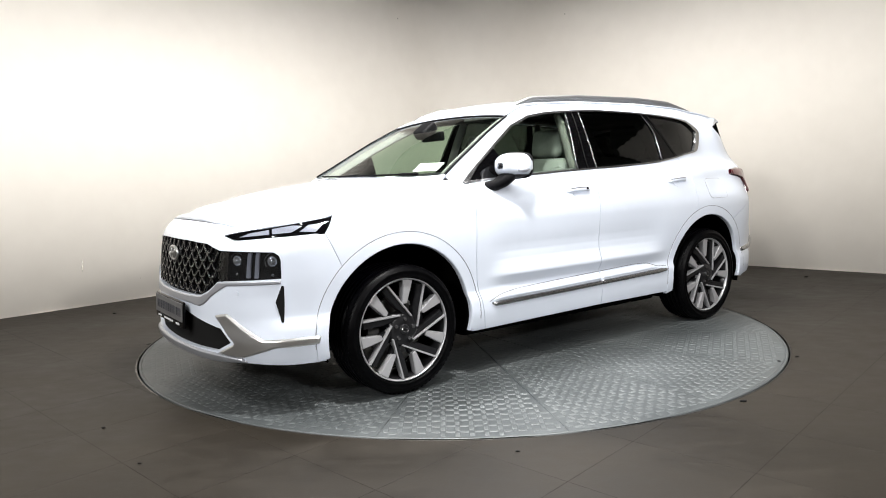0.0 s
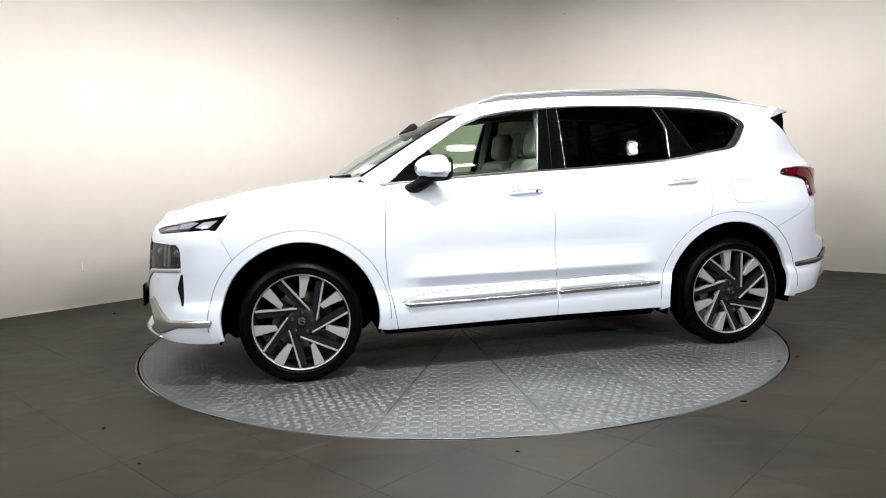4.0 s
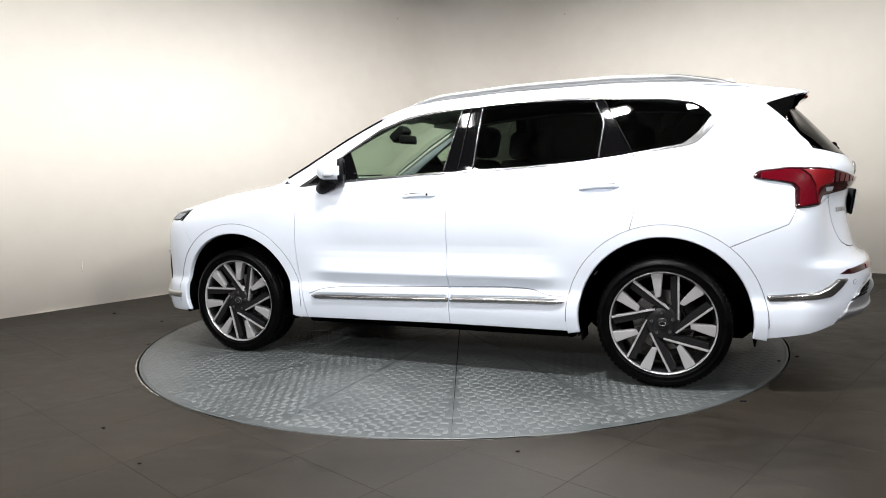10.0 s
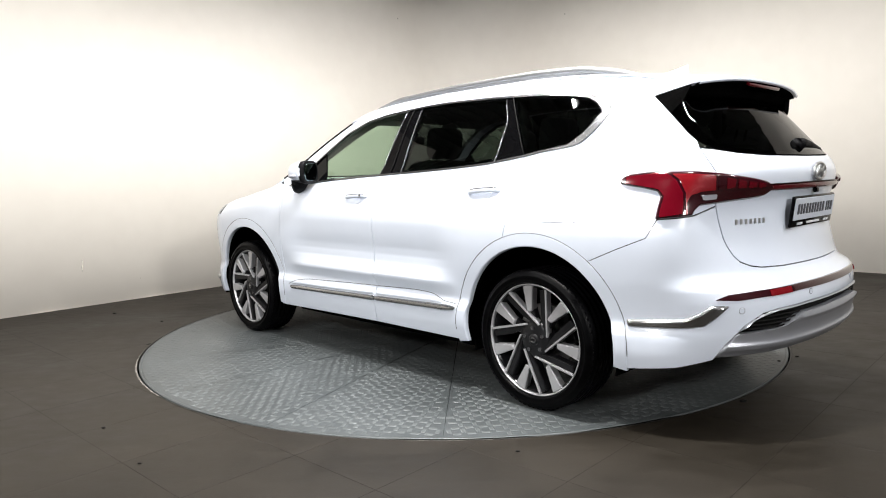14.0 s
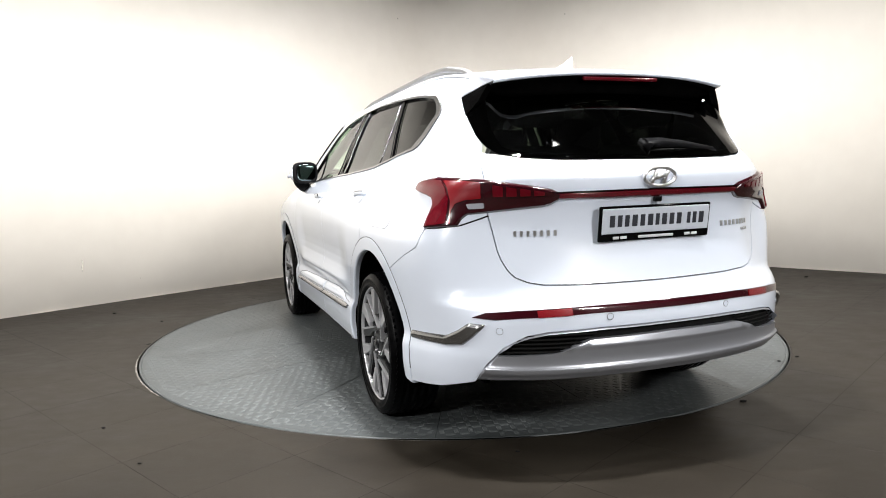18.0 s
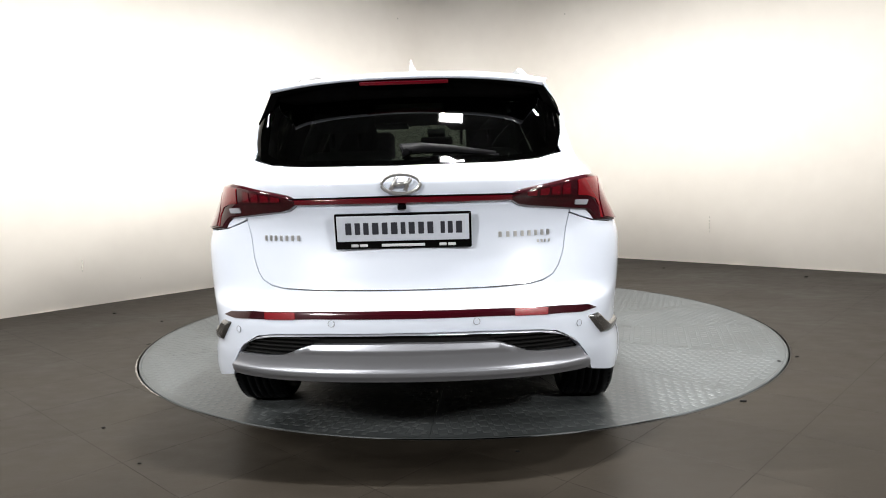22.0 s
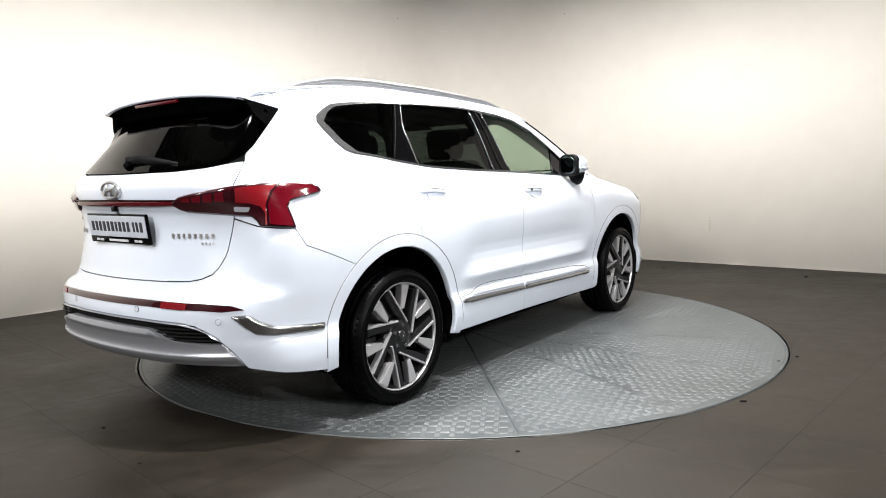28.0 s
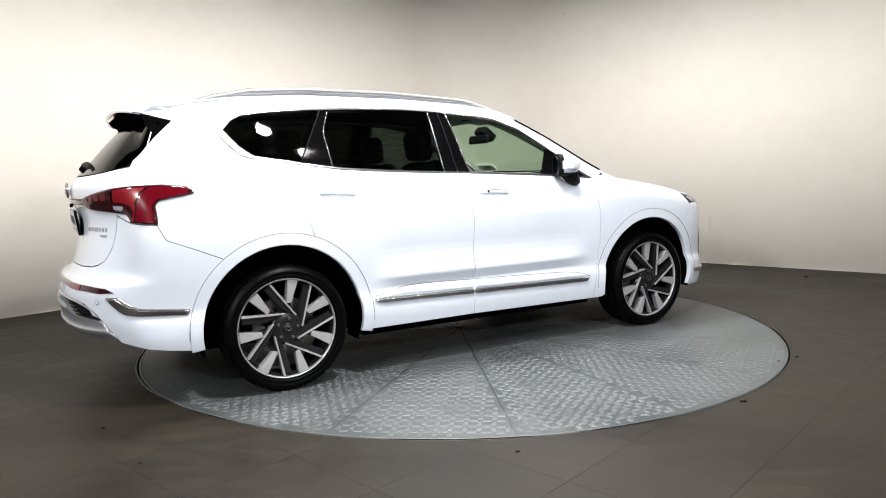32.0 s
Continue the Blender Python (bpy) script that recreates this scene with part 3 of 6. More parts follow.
def panel(name, outline, material, parent, label="", holes=(), step=0.03, lift=0.0, depth=0.014, gap=0.0018, side=1, r=0.008, fn=None, squash=1.0, soft=0.0):
    """A sheet-metal or moulded piece: an outline in (u, z) laid on the skin, with a turned-in edge."""
    fn = fn or wrap
    line = inset(rounded(outline, r), gap)
    pts, tris = cut(line, [inset(rounded(h, r), -gap) for h in holes], step, squash, soft)
    lifts = np.full(len(pts), lift)
    if soft:
        dist = edge_dist(pts, line)
        lifts -= depth * 0.5 * (1 - np.clip(dist / soft, 0, 1)) ** 2
    v = fn(pts[:, 0], pts[:, 1], lifts)
    c = fn(pts[:, 0], pts[:, 1], lifts - depth)
    a, b, d3 = (v[[f[k] for f in tris]] for k in range(3))
    if (np.cross(b - a, d3 - a) * (a - c[[f[0] for f in tris]])).sum() < 0:
        tris = [f[::-1] for f in tris]
    e = 0.004
    du = fn(pts[:, 0] + e, pts[:, 1], lifts) - fn(pts[:, 0] - e, pts[:, 1], lifts)
    dz = fn(pts[:, 0], pts[:, 1] + e, lifts) - fn(pts[:, 0], pts[:, 1] - e, lifts)
    nv = np.cross(du, dz)
    nv /= np.maximum(1e-9, np.linalg.norm(nv, axis=1))[:, None]
    nv *= np.where(((v - c) * nv).sum(1) < 0, -1, 1)[:, None]
    if soft:
        nv[dist < soft * 0.98] = 0
    verts, faces = list(v), list(tris)
    for i, j in rims(tris):
        k = len(verts)
        verts += [v[i], v[j], c[j], c[i]]
        faces.append([k + 1, k, k + 3, k + 2])
    verts = np.array(verts)
    normals = np.zeros_like(verts)
    normals[:len(nv)] = nv
    if side < 0:
        verts, normals = verts * np.array([1, -1, 1]), normals * np.array([1, -1, 1])
        faces = [f[::-1] for f in faces]
    ob = raw(name, verts, faces, material, parent, label, smooth=True)
    if len(ob.data.vertices) == len(normals):
        ob.data.normals_split_custom_set_from_vertices([tuple(q) for q in normals])
    return ob


def both(name, outline, material, parent, label="", **kw):
    return [panel(name, outline, material, parent, label, side=s, **kw) for s in (1, -1)]


def full_front(half):
    """A half outline from the nose's middle outwards and back, made whole."""
    return list(half) + [(2 * U_FRONT - u, z) for u, z in half[::-1] if abs(u - U_FRONT) > 1e-6 or False]


def full_rear(half):
    return list(half) + [(2 * U_REAR - u, z) for u, z in half[::-1] if abs(u - U_REAR) > 1e-6]


def arc(cx, cz, r, a0, a1, n=18):
    return [(cx + r * math.cos(math.radians(a)), cz + r * math.sin(math.radians(a))) for a in np.linspace(a0, a1, n)]


def tube_bm(points, radius, n=8, closed=False, flat=1.0, bm=None):
    """A round bar along a line; radius may be a list. flat squeezes it across."""
    bm = bm or bmesh.new()
    p = [Vector(q) for q in points]
    rad = radius if hasattr(radius, "__len__") else [radius] * len(p)
    up = Vector((0, 0, 1))
    rings = []
    for i, q in enumerate(p):
        t = (p[(i + 1) % len(p)] - p[i - 1]) if closed else (p[min(i + 1, len(p) - 1)] - p[max(i - 1, 0)])
        t.normalize()
        s = t.cross(up)
        if s.length < 0.05:
            s = t.cross(Vector((0, 1, 0)))
        s.normalize()
        w = s.cross(t)
        rings.append([bm.verts.new(q + (s * math.cos(TAU * k / n) * flat + w * math.sin(TAU * k / n)) * rad[i]) for k in range(n)])
    m = len(rings)
    for i in range(m if closed else m - 1):
        a, b = rings[i], rings[(i + 1) % m]
        for k in range(n):
            bm.faces.new((a[k], a[(k + 1) % n], b[(k + 1) % n], b[k]))
    if not closed:
        bm.faces.new(rings[0])
        bm.faces.new(rings[-1][::-1])
    bmesh.ops.recalc_face_normals(bm, faces=bm.faces)
    return bm


def lathe_bm(profile, n=48, closed=False, bm=None):
    """A turned shape about the y axis from (radius, y) pairs."""
    bm = bm or bmesh.new()
    rings = [[bm.verts.new((r * math.cos(TAU * k / n), y, r * math.sin(TAU * k / n))) for k in range(n)] for r, y in profile]
    m = len(rings)
    for i in range(m if closed else m - 1):
        a, b = rings[i], rings[(i + 1) % m]
        for k in range(n):
            bm.faces.new((a[k], a[(k + 1) % n], b[(k + 1) % n], b[k]))
    bmesh.ops.recalc_face_normals(bm, faces=bm.faces)
    return bm


def loft(name, rows, material, parent, label="", smooth=True, thick=0.0, flip=False):
    """A sheet through rows of points."""
    n, m = len(rows), len(rows[0])
    v = [q for row in rows for q in row]
    f = [(i * m + j, i * m + j + 1, (i + 1) * m + j + 1, (i + 1) * m + j) for i in range(n - 1) for j in range(m - 1)]
    if flip:
        f = [q[::-1] for q in f]
    ob = raw(name, v, f, material, parent, label, smooth)
    if thick:
        s = ob.modifiers.new("thickness", "SOLIDIFY")
        s.thickness, s.offset = thick, -1
    return ob


def mirror_bm(bm):
    bm.transform(Matrix.Diagonal((1, -1, 1, 1)))
    bmesh.ops.reverse_faces(bm, faces=bm.faces)
    return bm


def soft_box(m, sx, sy, sz, bevel, seg=4):
    bm = bmesh.new()
    bmesh.ops.create_cube(bm, size=1.0, matrix=Matrix.Diagonal((sx, sy, sz, 1)))
    bmesh.ops.bevel(bm, geom=list(bm.edges), offset=bevel, segments=seg, affect="EDGES", profile=0.5)
    bm.transform(m)
    return bm

# ---- turntable ----
turntable = tagged(new("turntable"), "round grey steel chequer-plate turntable flush with the floor", "turntable")


def disc(r, z0, z1, n=180, bevel=0.006):
    bm = bmesh.new()
    rings = [(r, z0), (r, z1 - bevel), (r - bevel, z1)]
    vs = [[bm.verts.new((q * math.cos(TAU * i / n), q * math.sin(TAU * i / n), z)) for i in range(n)] for q, z in rings]
    for a, b in zip(vs, vs[1:]):
        for i in range(n):
            bm.faces.new((a[i], a[(i + 1) % n], b[(i + 1) % n], b[i]))
    bm.faces.new(vs[-1])
    bm.faces.new(vs[0][::-1])
    return bm


part("deck", disc(R_TABLE - 0.004, -0.07, -0.010), M_GAP, turntable, "dark steel frame under the plates")
ring_prof = [(R_TABLE - 0.018, -0.03), (R_TABLE - 0.018, 0.0004), (R_TABLE - 0.012, 0.001), (R_TABLE - 0.003, 0.0008), (R_TABLE, -0.003), (R_TABLE, -0.06)]


def deck_ring():
    bm = lathe_bm(ring_prof, 180)
    bm.transform(pose(0, 0, 0, 90))
    bmesh.ops.recalc_face_normals(bm, faces=bm.faces)
    return bm


part("deck_rim", deck_ring(), M_DECK, turntable, "worn steel edge band", smooth=True)
FIRST_SEAM, SECTORS = 87.5, 16


def sector_bm(k):
    """One wedge of floor plate with its thickness."""
    a0 = math.radians(FIRST_SEAM + 22.5 * k) + 0.0003
    a1 = math.radians(FIRST_SEAM + 22.5 * (k + 1)) - 0.0003
    r1 = R_TABLE - 0.019
    pts = [(0.02 * math.cos((a0 + a1) / 2), 0.02 * math.sin((a0 + a1) / 2))] + [(r1 * math.cos(a), r1 * math.sin(a)) for a in np.linspace(a0, a1, 14)]
    return prism(pts, -0.009, 0.0)


def lug_sheet(k):
    """Raised lozenge lugs of one wedge, in staggered rows turned with the wedge."""
    mid = math.radians(FIRST_SEAM + 22.5 * (k + 0.5))
    half = math.radians(11.25)
    pu, pv = 0.074, 0.066
    verts, faces = [], []
    r1 = R_TABLE - 0.045
    for j in range(-20, 21):
        for i in range(0, 36):
            for odd in (0, 1):
                u, v = (i + 0.5 * odd) * pu + 0.05, (j + 0.5 * odd) * pv
                r, a = math.hypot(u, v), math.atan2(v, u)
                if r > r1 or r < 0.25 or abs(a) > half - 0.02 / r:
                    continue
                lu, lv = (0.0115, 0.021) if odd else (0.021, 0.0115)
                lu, lv = lu * (0.95 + 0.1 * random.random()), lv * (0.95 + 0.1 * random.random())
                c, s = math.cos(mid), math.sin(mid)
                k0 = len(verts)
                for f, h in ((1.0, 0.0002), (0.84, 0.0012)):
                    for du, dv in ((-1, -0.7), (-0.8, -1), (0.8, -1), (1, -0.7), (1, 0.7), (0.8, 1), (-0.8, 1), (-1, 0.7)):
                        x, y = u + du * lu * f, v + dv * lv * f
                        verts.append((c * x - s * y, s * x + c * y, h))
                faces += [(k0 + q, k0 + (q + 1) % 8, k0 + 8 + (q + 1) % 8, k0 + 8 + q) for q in range(8)] + [tuple(range(k0 + 8, k0 + 16))]
    return verts, faces


for k in range(SECTORS):
    plate_piece = part("deck_plate", sector_bm(k), M_DECK, turntable, "grey steel chequer plate")
    raw("tread_lug", *lug_sheet(k), M_LUG, plate_piece, "raised steel tread lugs", kind="stuff")
edge_prof = [(R_TABLE + 0.009, -0.05), (R_TABLE + 0.009, -0.002), (R_TABLE + 0.010, 0.0002), (R_TABLE + 0.017, 0.0006), (R_TABLE + 0.018, -0.003)]
bm = lathe_bm(edge_prof, 180)
bm.transform(pose(0, 0, 0, 90))
bmesh.ops.recalc_face_normals(bm, faces=bm.faces)
tagged(part("pit_edge", bm, M_RIMEDGE, smooth=True), "worn steel angle round the turntable pit", "edging", kind="structure")


def chipped_edge():
    """Pale broken concrete along one stretch of the pit's edge."""
    v, f = [], []
    n = 46
    for q in range(n + 1):
        a = math.radians(-164 + 27 * q / n)
        w = 0.001 + 0.005 * math.sin(math.pi * q / n) + 0.007 * noise.noise((q * 0.45, 1.0, 0.0))
        for r, z in ((R_TABLE + 0.012, 0.0020), (R_TABLE + 0.014 + max(0, w), 0.0022), (R_TABLE + 0.016 + max(0, w), 0.0004)):
            v.append((r * math.cos(a), r * math.sin(a), z))
        if q:
            f += [(3 * q - 3 + k, 3 * q - 2 + k, 3 * q + 1 + k, 3 * q + k) for k in (0, 1)]
    return raw("chipped_edge", v, f, M_CHIP)


tagged(chipped_edge(), "pale chipped concrete at the edge of the turntable pit", "edging", kind="structure")

# ---- the car ----
car = tagged(new("car"), "white seven-seat family SUV with silver trim and dark rear windows", "car")
FX, RX, HZ = 1.3825, -1.3825, 0.36          # axles and hub height
ARCH_IN, ARCH_OUT, ARCH_CUT = 0.447, 0.515, 0.50

HOOD_EDGE = [(1.075, 1.108), (1.168, 1.091), (1.48, 1.035), (1.623, 1.015), (1.751, 0.99), (1.80, 0.973), (2.0, 0.947), (2.20, 0.926), (2.36, 0.932), (2.50, 0.942), (2.72, 0.949), (U_FRONT, 0.952)]
SCREEN_EDGE = [(1.0, 1.165), (0.9, 1.225), (0.75, 1.315), (0.6, 1.405), (0.45, 1.485), (0.38, 1.52)]
ROOF_EDGE = [(0.38, 1.52), (0.30, 1.556), (0.20, 1.588), (0.0, 1.615), (-0.4, 1.640), (-1.0, 1.643), (-1.5, 1.622), (-1.8, 1.588), (-1.95, 1.56)]
BELT = [(0.862, 1.111), (0.72, 1.123), (0.38, 1.144), (0.039, 1.162), (-0.188, 1.171)]
BELT_R = [(-0.188, 1.171), (-0.469, 1.181), (-0.806, 1.199), (-0.975, 1.211), (-1.211, 1.243)]
DLO_TOP = [(-1.318, 1.262), (-1.491, 1.284), (-1.54, 1.300), (-1.595, 1.347), (-1.669, 1.438), (-1.658, 1.47), (-1.60, 1.504), (-1.535, 1.534), (-1.362, 1.554), (-1.191, 1.567), (-0.848, 1.582), (-0.502, 1.587),
           (-0.327, 1.582), (-0.151, 1.571), (0.025, 1.557), (0.201, 1.528), (0.377, 1.462), (0.551, 1.350), (0.724, 1.232), (0.902, 1.111)]
SEAM_A = [(0.862, 1.108), (0.875, 1.011), (0.886, 0.877), (0.890, 0.708), (0.879, 0.551), (0.851, 0.415), (0.826, 0.265)]
SEAM_B = [(-0.188, 1.171), (-0.169, 1.05), (-0.158, 0.85), (-0.159, 0.681), (-0.168, 0.442), (-0.171, 0.279)]
SEAM_C = [(-1.211, 1.243), (-1.246, 1.190), (-1.252, 1.119), (-1.247, 1.021), (-1.232, 0.922), (-1.208, 0.829)]
GATE_SIDE = [(-2.236, 1.250), (-2.262, 1.20), (-2.294, 1.145), (-2.302, 1.00), (-2.319, 0.941), (-2.345, 0.86), (-2.362, 0.828), (-2.395, 0.785), (-2.43, 0.757), (-2.49, 0.737), (-2.557, 0.727), (-2.711, 0.722), (U_REAR, 0.720)]
LAMP_LOW = [(-2.02, 0.952), (-2.10, 0.957), (-2.18, 0.965), (-2.302, 1.00)]

# sheet metal
a_rear = [q for q in arc(FX, HZ, ARCH_CUT - 0.02, 168, 44, 22)]
fender = [(0.902, 1.113)] + SEAM_A + [(0.925, 0.266), (0.915, 0.40)] + a_rear + [(1.823, 0.893), (1.79, 0.935), (1.762, 0.975), (1.751, 0.986), (1.623, 1.011), (1.48, 1.031), (1.168, 1.087), (1.12, 1.096), (1.06, 1.135), (0.97, 1.130)]
both("front_fender", fender, M_PAINT, car, step=0.028, r=0.004)

front_door = BELT + SEAM_B[1:] + SEAM_A[:0:-1]
doors_f = both("front_door", front_door, M_PAINT, car, step=0.015, r=0.006)
rear_cut = [q for q in arc(RX, HZ, ARCH_CUT - 0.02, 68, 14, 12)]
rear_door = BELT_R + SEAM_C[1:] + rear_cut + [(-0.915, 0.40), (-0.925, 0.278)] + SEAM_B[:0:-1]
doors_r = both("rear_door", rear_door, M_PAINT, car, step=0.015, r=0.006)

quarter = ([(1.0, 1.14)] + SCREEN_EDGE + ROOF_EDGE[1:] + [(-1.93, 1.489), (-2.05, 1.406), (-2.163, 1.320), (-2.228, 1.282)] + GATE_SIDE[:4] + LAMP_LOW[-2::-1]
           + [(-1.977, 0.873), (-1.848, 0.821), (-1.706, 0.759)] + [q for q in arc(RX, HZ, ARCH_CUT - 0.02, 128, 72, 12)] + SEAM_C[::-1] + DLO_TOP + [(0.97, 1.125)])
both("body_side", quarter, M_PAINT, car, step=0.028, r=0.006)

# wheel-arch trims, body-coloured
for cx, lo, hi in ((FX, -12, 191), (RX, -11, 189)):
    band = arc(cx, HZ, ARCH_OUT, lo, hi, 44) + arc(cx, HZ, ARCH_IN, hi, lo, 44)
    both("arch_trim", band, M_PAINT, car, "body-coloured wheel-arch moulding", step=0.02, lift=0.004, depth=0.020, gap=0.0, r=0.003, soft=0.006)
    # thin strip coloured as the shadow line along the moulding's edge
    rim = arc(cx, HZ, ARCH_OUT + 0.0006, lo + 8, hi - 8, 44) + arc(cx, HZ, ARCH_OUT - 0.0016, hi - 8, lo + 8, 44)
    both("arch_seam", rim, M_SEAMSHADE, car, "grey strip for the shadow line round the wheel-arch moulding", step=0.03, lift=0.0025, depth=0.004, gap=0.0, r=0.0)

# bumpers
GRILLE = [(U_FRONT, 0.853), (2.786, 0.853), (2.55, 0.846), (2.43, 0.815)]
HEAD = [(2.428, 0.813), (2.083, 0.813), (2.055, 0.795), (2.048, 0.77), (2.049, 0.684), (2.44, 0.663)]
GRILLE_LOW = [(2.44, 0.660), (2.511, 0.612), (2.592, 0.580), (2.75, 0.574), (U_FRONT, 0.572)]
INTAKE = [(U_FRONT, 0.505), (2.737, 0.475), (2.42, 0.425), (2.345, 0.362), (2.449, 0.312), (2.75, 0.305), (U_FRONT, 0.305)]
DRL = [(2.423, 0.886), (2.341, 0.868), (2.1, 0.884), (1.866, 0.898), (1.839, 0.889), (1.790, 0.945), (1.767, 0.972), (1.80, 0.968), (2.0, 0.942), (2.177, 0.921), (2.34, 0.900)]
bump_half = ([(U_FRONT, 0.949), (2.72, 0.946), (2.50, 0.939), (2.44, 0.930), (2.43, 0.897), (2.423, 0.884), (2.341, 0.865), (2.1, 0.881), (1.866, 0.896), (1.842, 0.889), (1.823, 0.892)]
             + [q for q in arc(FX, HZ, ARCH_CUT - 0.02, 44, -10, 14)] + [(1.835, 0.258), (2.011, 0.255), (2.245, 0.262), (2.6, 0.258), (U_FRONT, 0.258)])
face_hole = GRILLE + HEAD[1:-1] + GRILLE_LOW
panel("front_bumper", full_front(bump_half), M_PAINT, car, "white front bumper", holes=[full_front(face_hole), full_front(INTAKE)], step=0.026, r=0.006, depth=0.03, gap=0.0004)
nose_top = [(2.44, 0.932), (2.36, 0.929), (2.20, 0.923), (2.177, 0.924), (2.34, 0.903), (2.425, 0.889)]
both("nose_corner", nose_top, M_PAINT, car, step=0.02, r=0.003)

REAR_TOP = [(-1.706, 0.759), (-1.848, 0.821), (-1.977, 0.873), (-2.02, 0.950), (-2.10, 0.954), (-2.18, 0.962), (-2.302, 0.997)]
BLACK = [(U_REAR, 0.562), (-2.781, 0.560), (-2.56, 0.552), (-2.47, 0.535), (-2.422, 0.515), (-2.356, 0.466), (-2.45, 0.470), (-2.552, 0.474), (-2.612, 0.482), (-2.67, 0.507), (-2.726, 0.525), (U_REAR, 0.530)]
SKID = [(U_REAR, 0.572), (-2.78, 0.571), (-2.56, 0.563), (-2.478, 0.550), (-2.391, 0.504), (-2.313, 0.426), (-2.258, 0.356), (-2.33, 0.356), (-2.426, 0.360), (-2.732, 0.362), (U_REAR, 0.362)]
top_chain = REAR_TOP + GATE_SIDE[4:]
low_chain = [(U_REAR, 0.569), (-2.78, 0.568), (-2.56, 0.560), (-2.478, 0.547), (-2.391, 0.502), (-2.313, 0.424), (-2.262, 0.352), (-2.10, 0.318), (-1.835, 0.288)] + [q for q in arc(RX, HZ, ARCH_CUT - 0.02, 186, 130, 14)]
right = lambda chain: [(2 * U_REAR - u, z) for u, z in chain]
outline_r = top_chain + right(top_chain)[::-1][1:] + right(low_chain)[::-1] + low_chain[1:]
panel("rear_bumper", outline_r, M_PAINT, car, "white rear bumper", step=0.028, r=0.006, depth=0.03)

# tailgate
gate_top = [(U_REAR, 1.207), (-2.661, 1.211), (-2.463, 1.223), (-2.34, 1.240), (-2.236, 1.250)]
gate = full_rear(gate_top + GATE_SIDE[1:])
tailgate = panel("tailgate", gate, M_PAINT, car, "white tailgate", step=0.03, r=0.006, gap=0.0036)

# dark sheet added to stand for the shade behind the shut lines
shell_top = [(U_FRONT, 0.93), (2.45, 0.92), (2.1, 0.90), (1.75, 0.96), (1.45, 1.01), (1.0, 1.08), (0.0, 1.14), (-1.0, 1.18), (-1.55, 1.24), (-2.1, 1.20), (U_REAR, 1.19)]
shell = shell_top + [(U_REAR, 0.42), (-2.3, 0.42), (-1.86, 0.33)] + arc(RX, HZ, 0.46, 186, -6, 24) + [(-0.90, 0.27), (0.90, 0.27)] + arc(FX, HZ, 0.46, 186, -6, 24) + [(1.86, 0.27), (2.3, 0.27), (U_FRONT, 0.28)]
both("inner_body", shell, M_GAP, car, "dark sheet standing for the shade behind the panel gaps", step=0.06, lift=-0.022, depth=0.01, gap=0.0, r=0.0)


def side_point(u, z, lift=0.0):
    return wrap(np.array([u]), np.array([z]), lift)[0]


def along(chain, n):
    """n points evenly spaced along an open chain."""
    p = np.array(chain, float)
    s = np.concatenate([[0], np.cumsum(np.hypot(*np.diff(p, axis=0).T))])
    t = np.linspace(0, s[-1], n)
    return np.stack([np.interp(t, s, p[:, 0]), np.interp(t, s, p[:, 1])], 1)


def across(chain, n, rise, push, power=2.4, m=33, drop=0.0):
    """Rows from the left edge of a chain to its mirror image, bowed upwards by rise and forwards by push."""
    rows = []
    for k, (u, z) in enumerate(along(chain, n)):
        x, y, zz = side_point(u, z)
        f = k / (n - 1)
        up, fw = curve(f, rise), curve(f, push)
        rows.append([(x + fw * (1 - abs(a) ** 2), y * a, zz - drop + up * (1 - abs(a) ** power)) for a in np.linspace(1, -1, m)])
    return rows


hood_rows = across(HOOD_EDGE[::1], 40, [(0, 0.056), (0.25, 0.080), (0.5, 0.080), (0.62, 0.060), (0.78, 0.030), (0.9, 0.010), (1, 0.0)], [(0, 0.07), (0.5, 0.03), (0.7, 0.02), (1, 0.0)], 2.6)
bonnet = loft("bonnet", hood_rows, M_PAINT, car, "white bonnet", thick=0.012)
roof_rows = across(ROOF_EDGE, 40, [(0, 0.030), (0.15, 0.040), (0.5, 0.035), (1, 0.030)], [(0, 0.0), (0.1, 0.02), (0.5, 0.0), (1, -0.08)], 2.2)
roof = loft("roof", roof_rows, M_PAINT, car, "white roof", thick=0.012)
screen_rows = across(SCREEN_EDGE, 24, [(0, -0.008), (0.5, 0.03), (1, 0.032)], [(0, 0.13), (0.5, 0.09), (1, 0.005)], 2.2, drop=0.003)
windscreen = loft("windscreen", screen_rows, M_SCREEN, car, "clear green-tinted windscreen")
windscreen.visible_shadow = False
for s in (1, -1):
    edge = [Vector(side_point(u, z)) for u, z in along(SCREEN_EDGE, 16)]
    bm = tube_bm([(q.x, q.y, q.z + 0.002) for q in edge], 0.007)
    part("screen_seal", bm if s > 0 else mirror_bm(bm), M_PLASTIC, car, "black rubber windscreen seal", smooth=True)
header = [Vector(q) for q in screen_rows[-1]]
part("screen_seal", tube_bm(header, 0.006), M_PLASTIC, car, "black rubber windscreen seal", smooth=True)

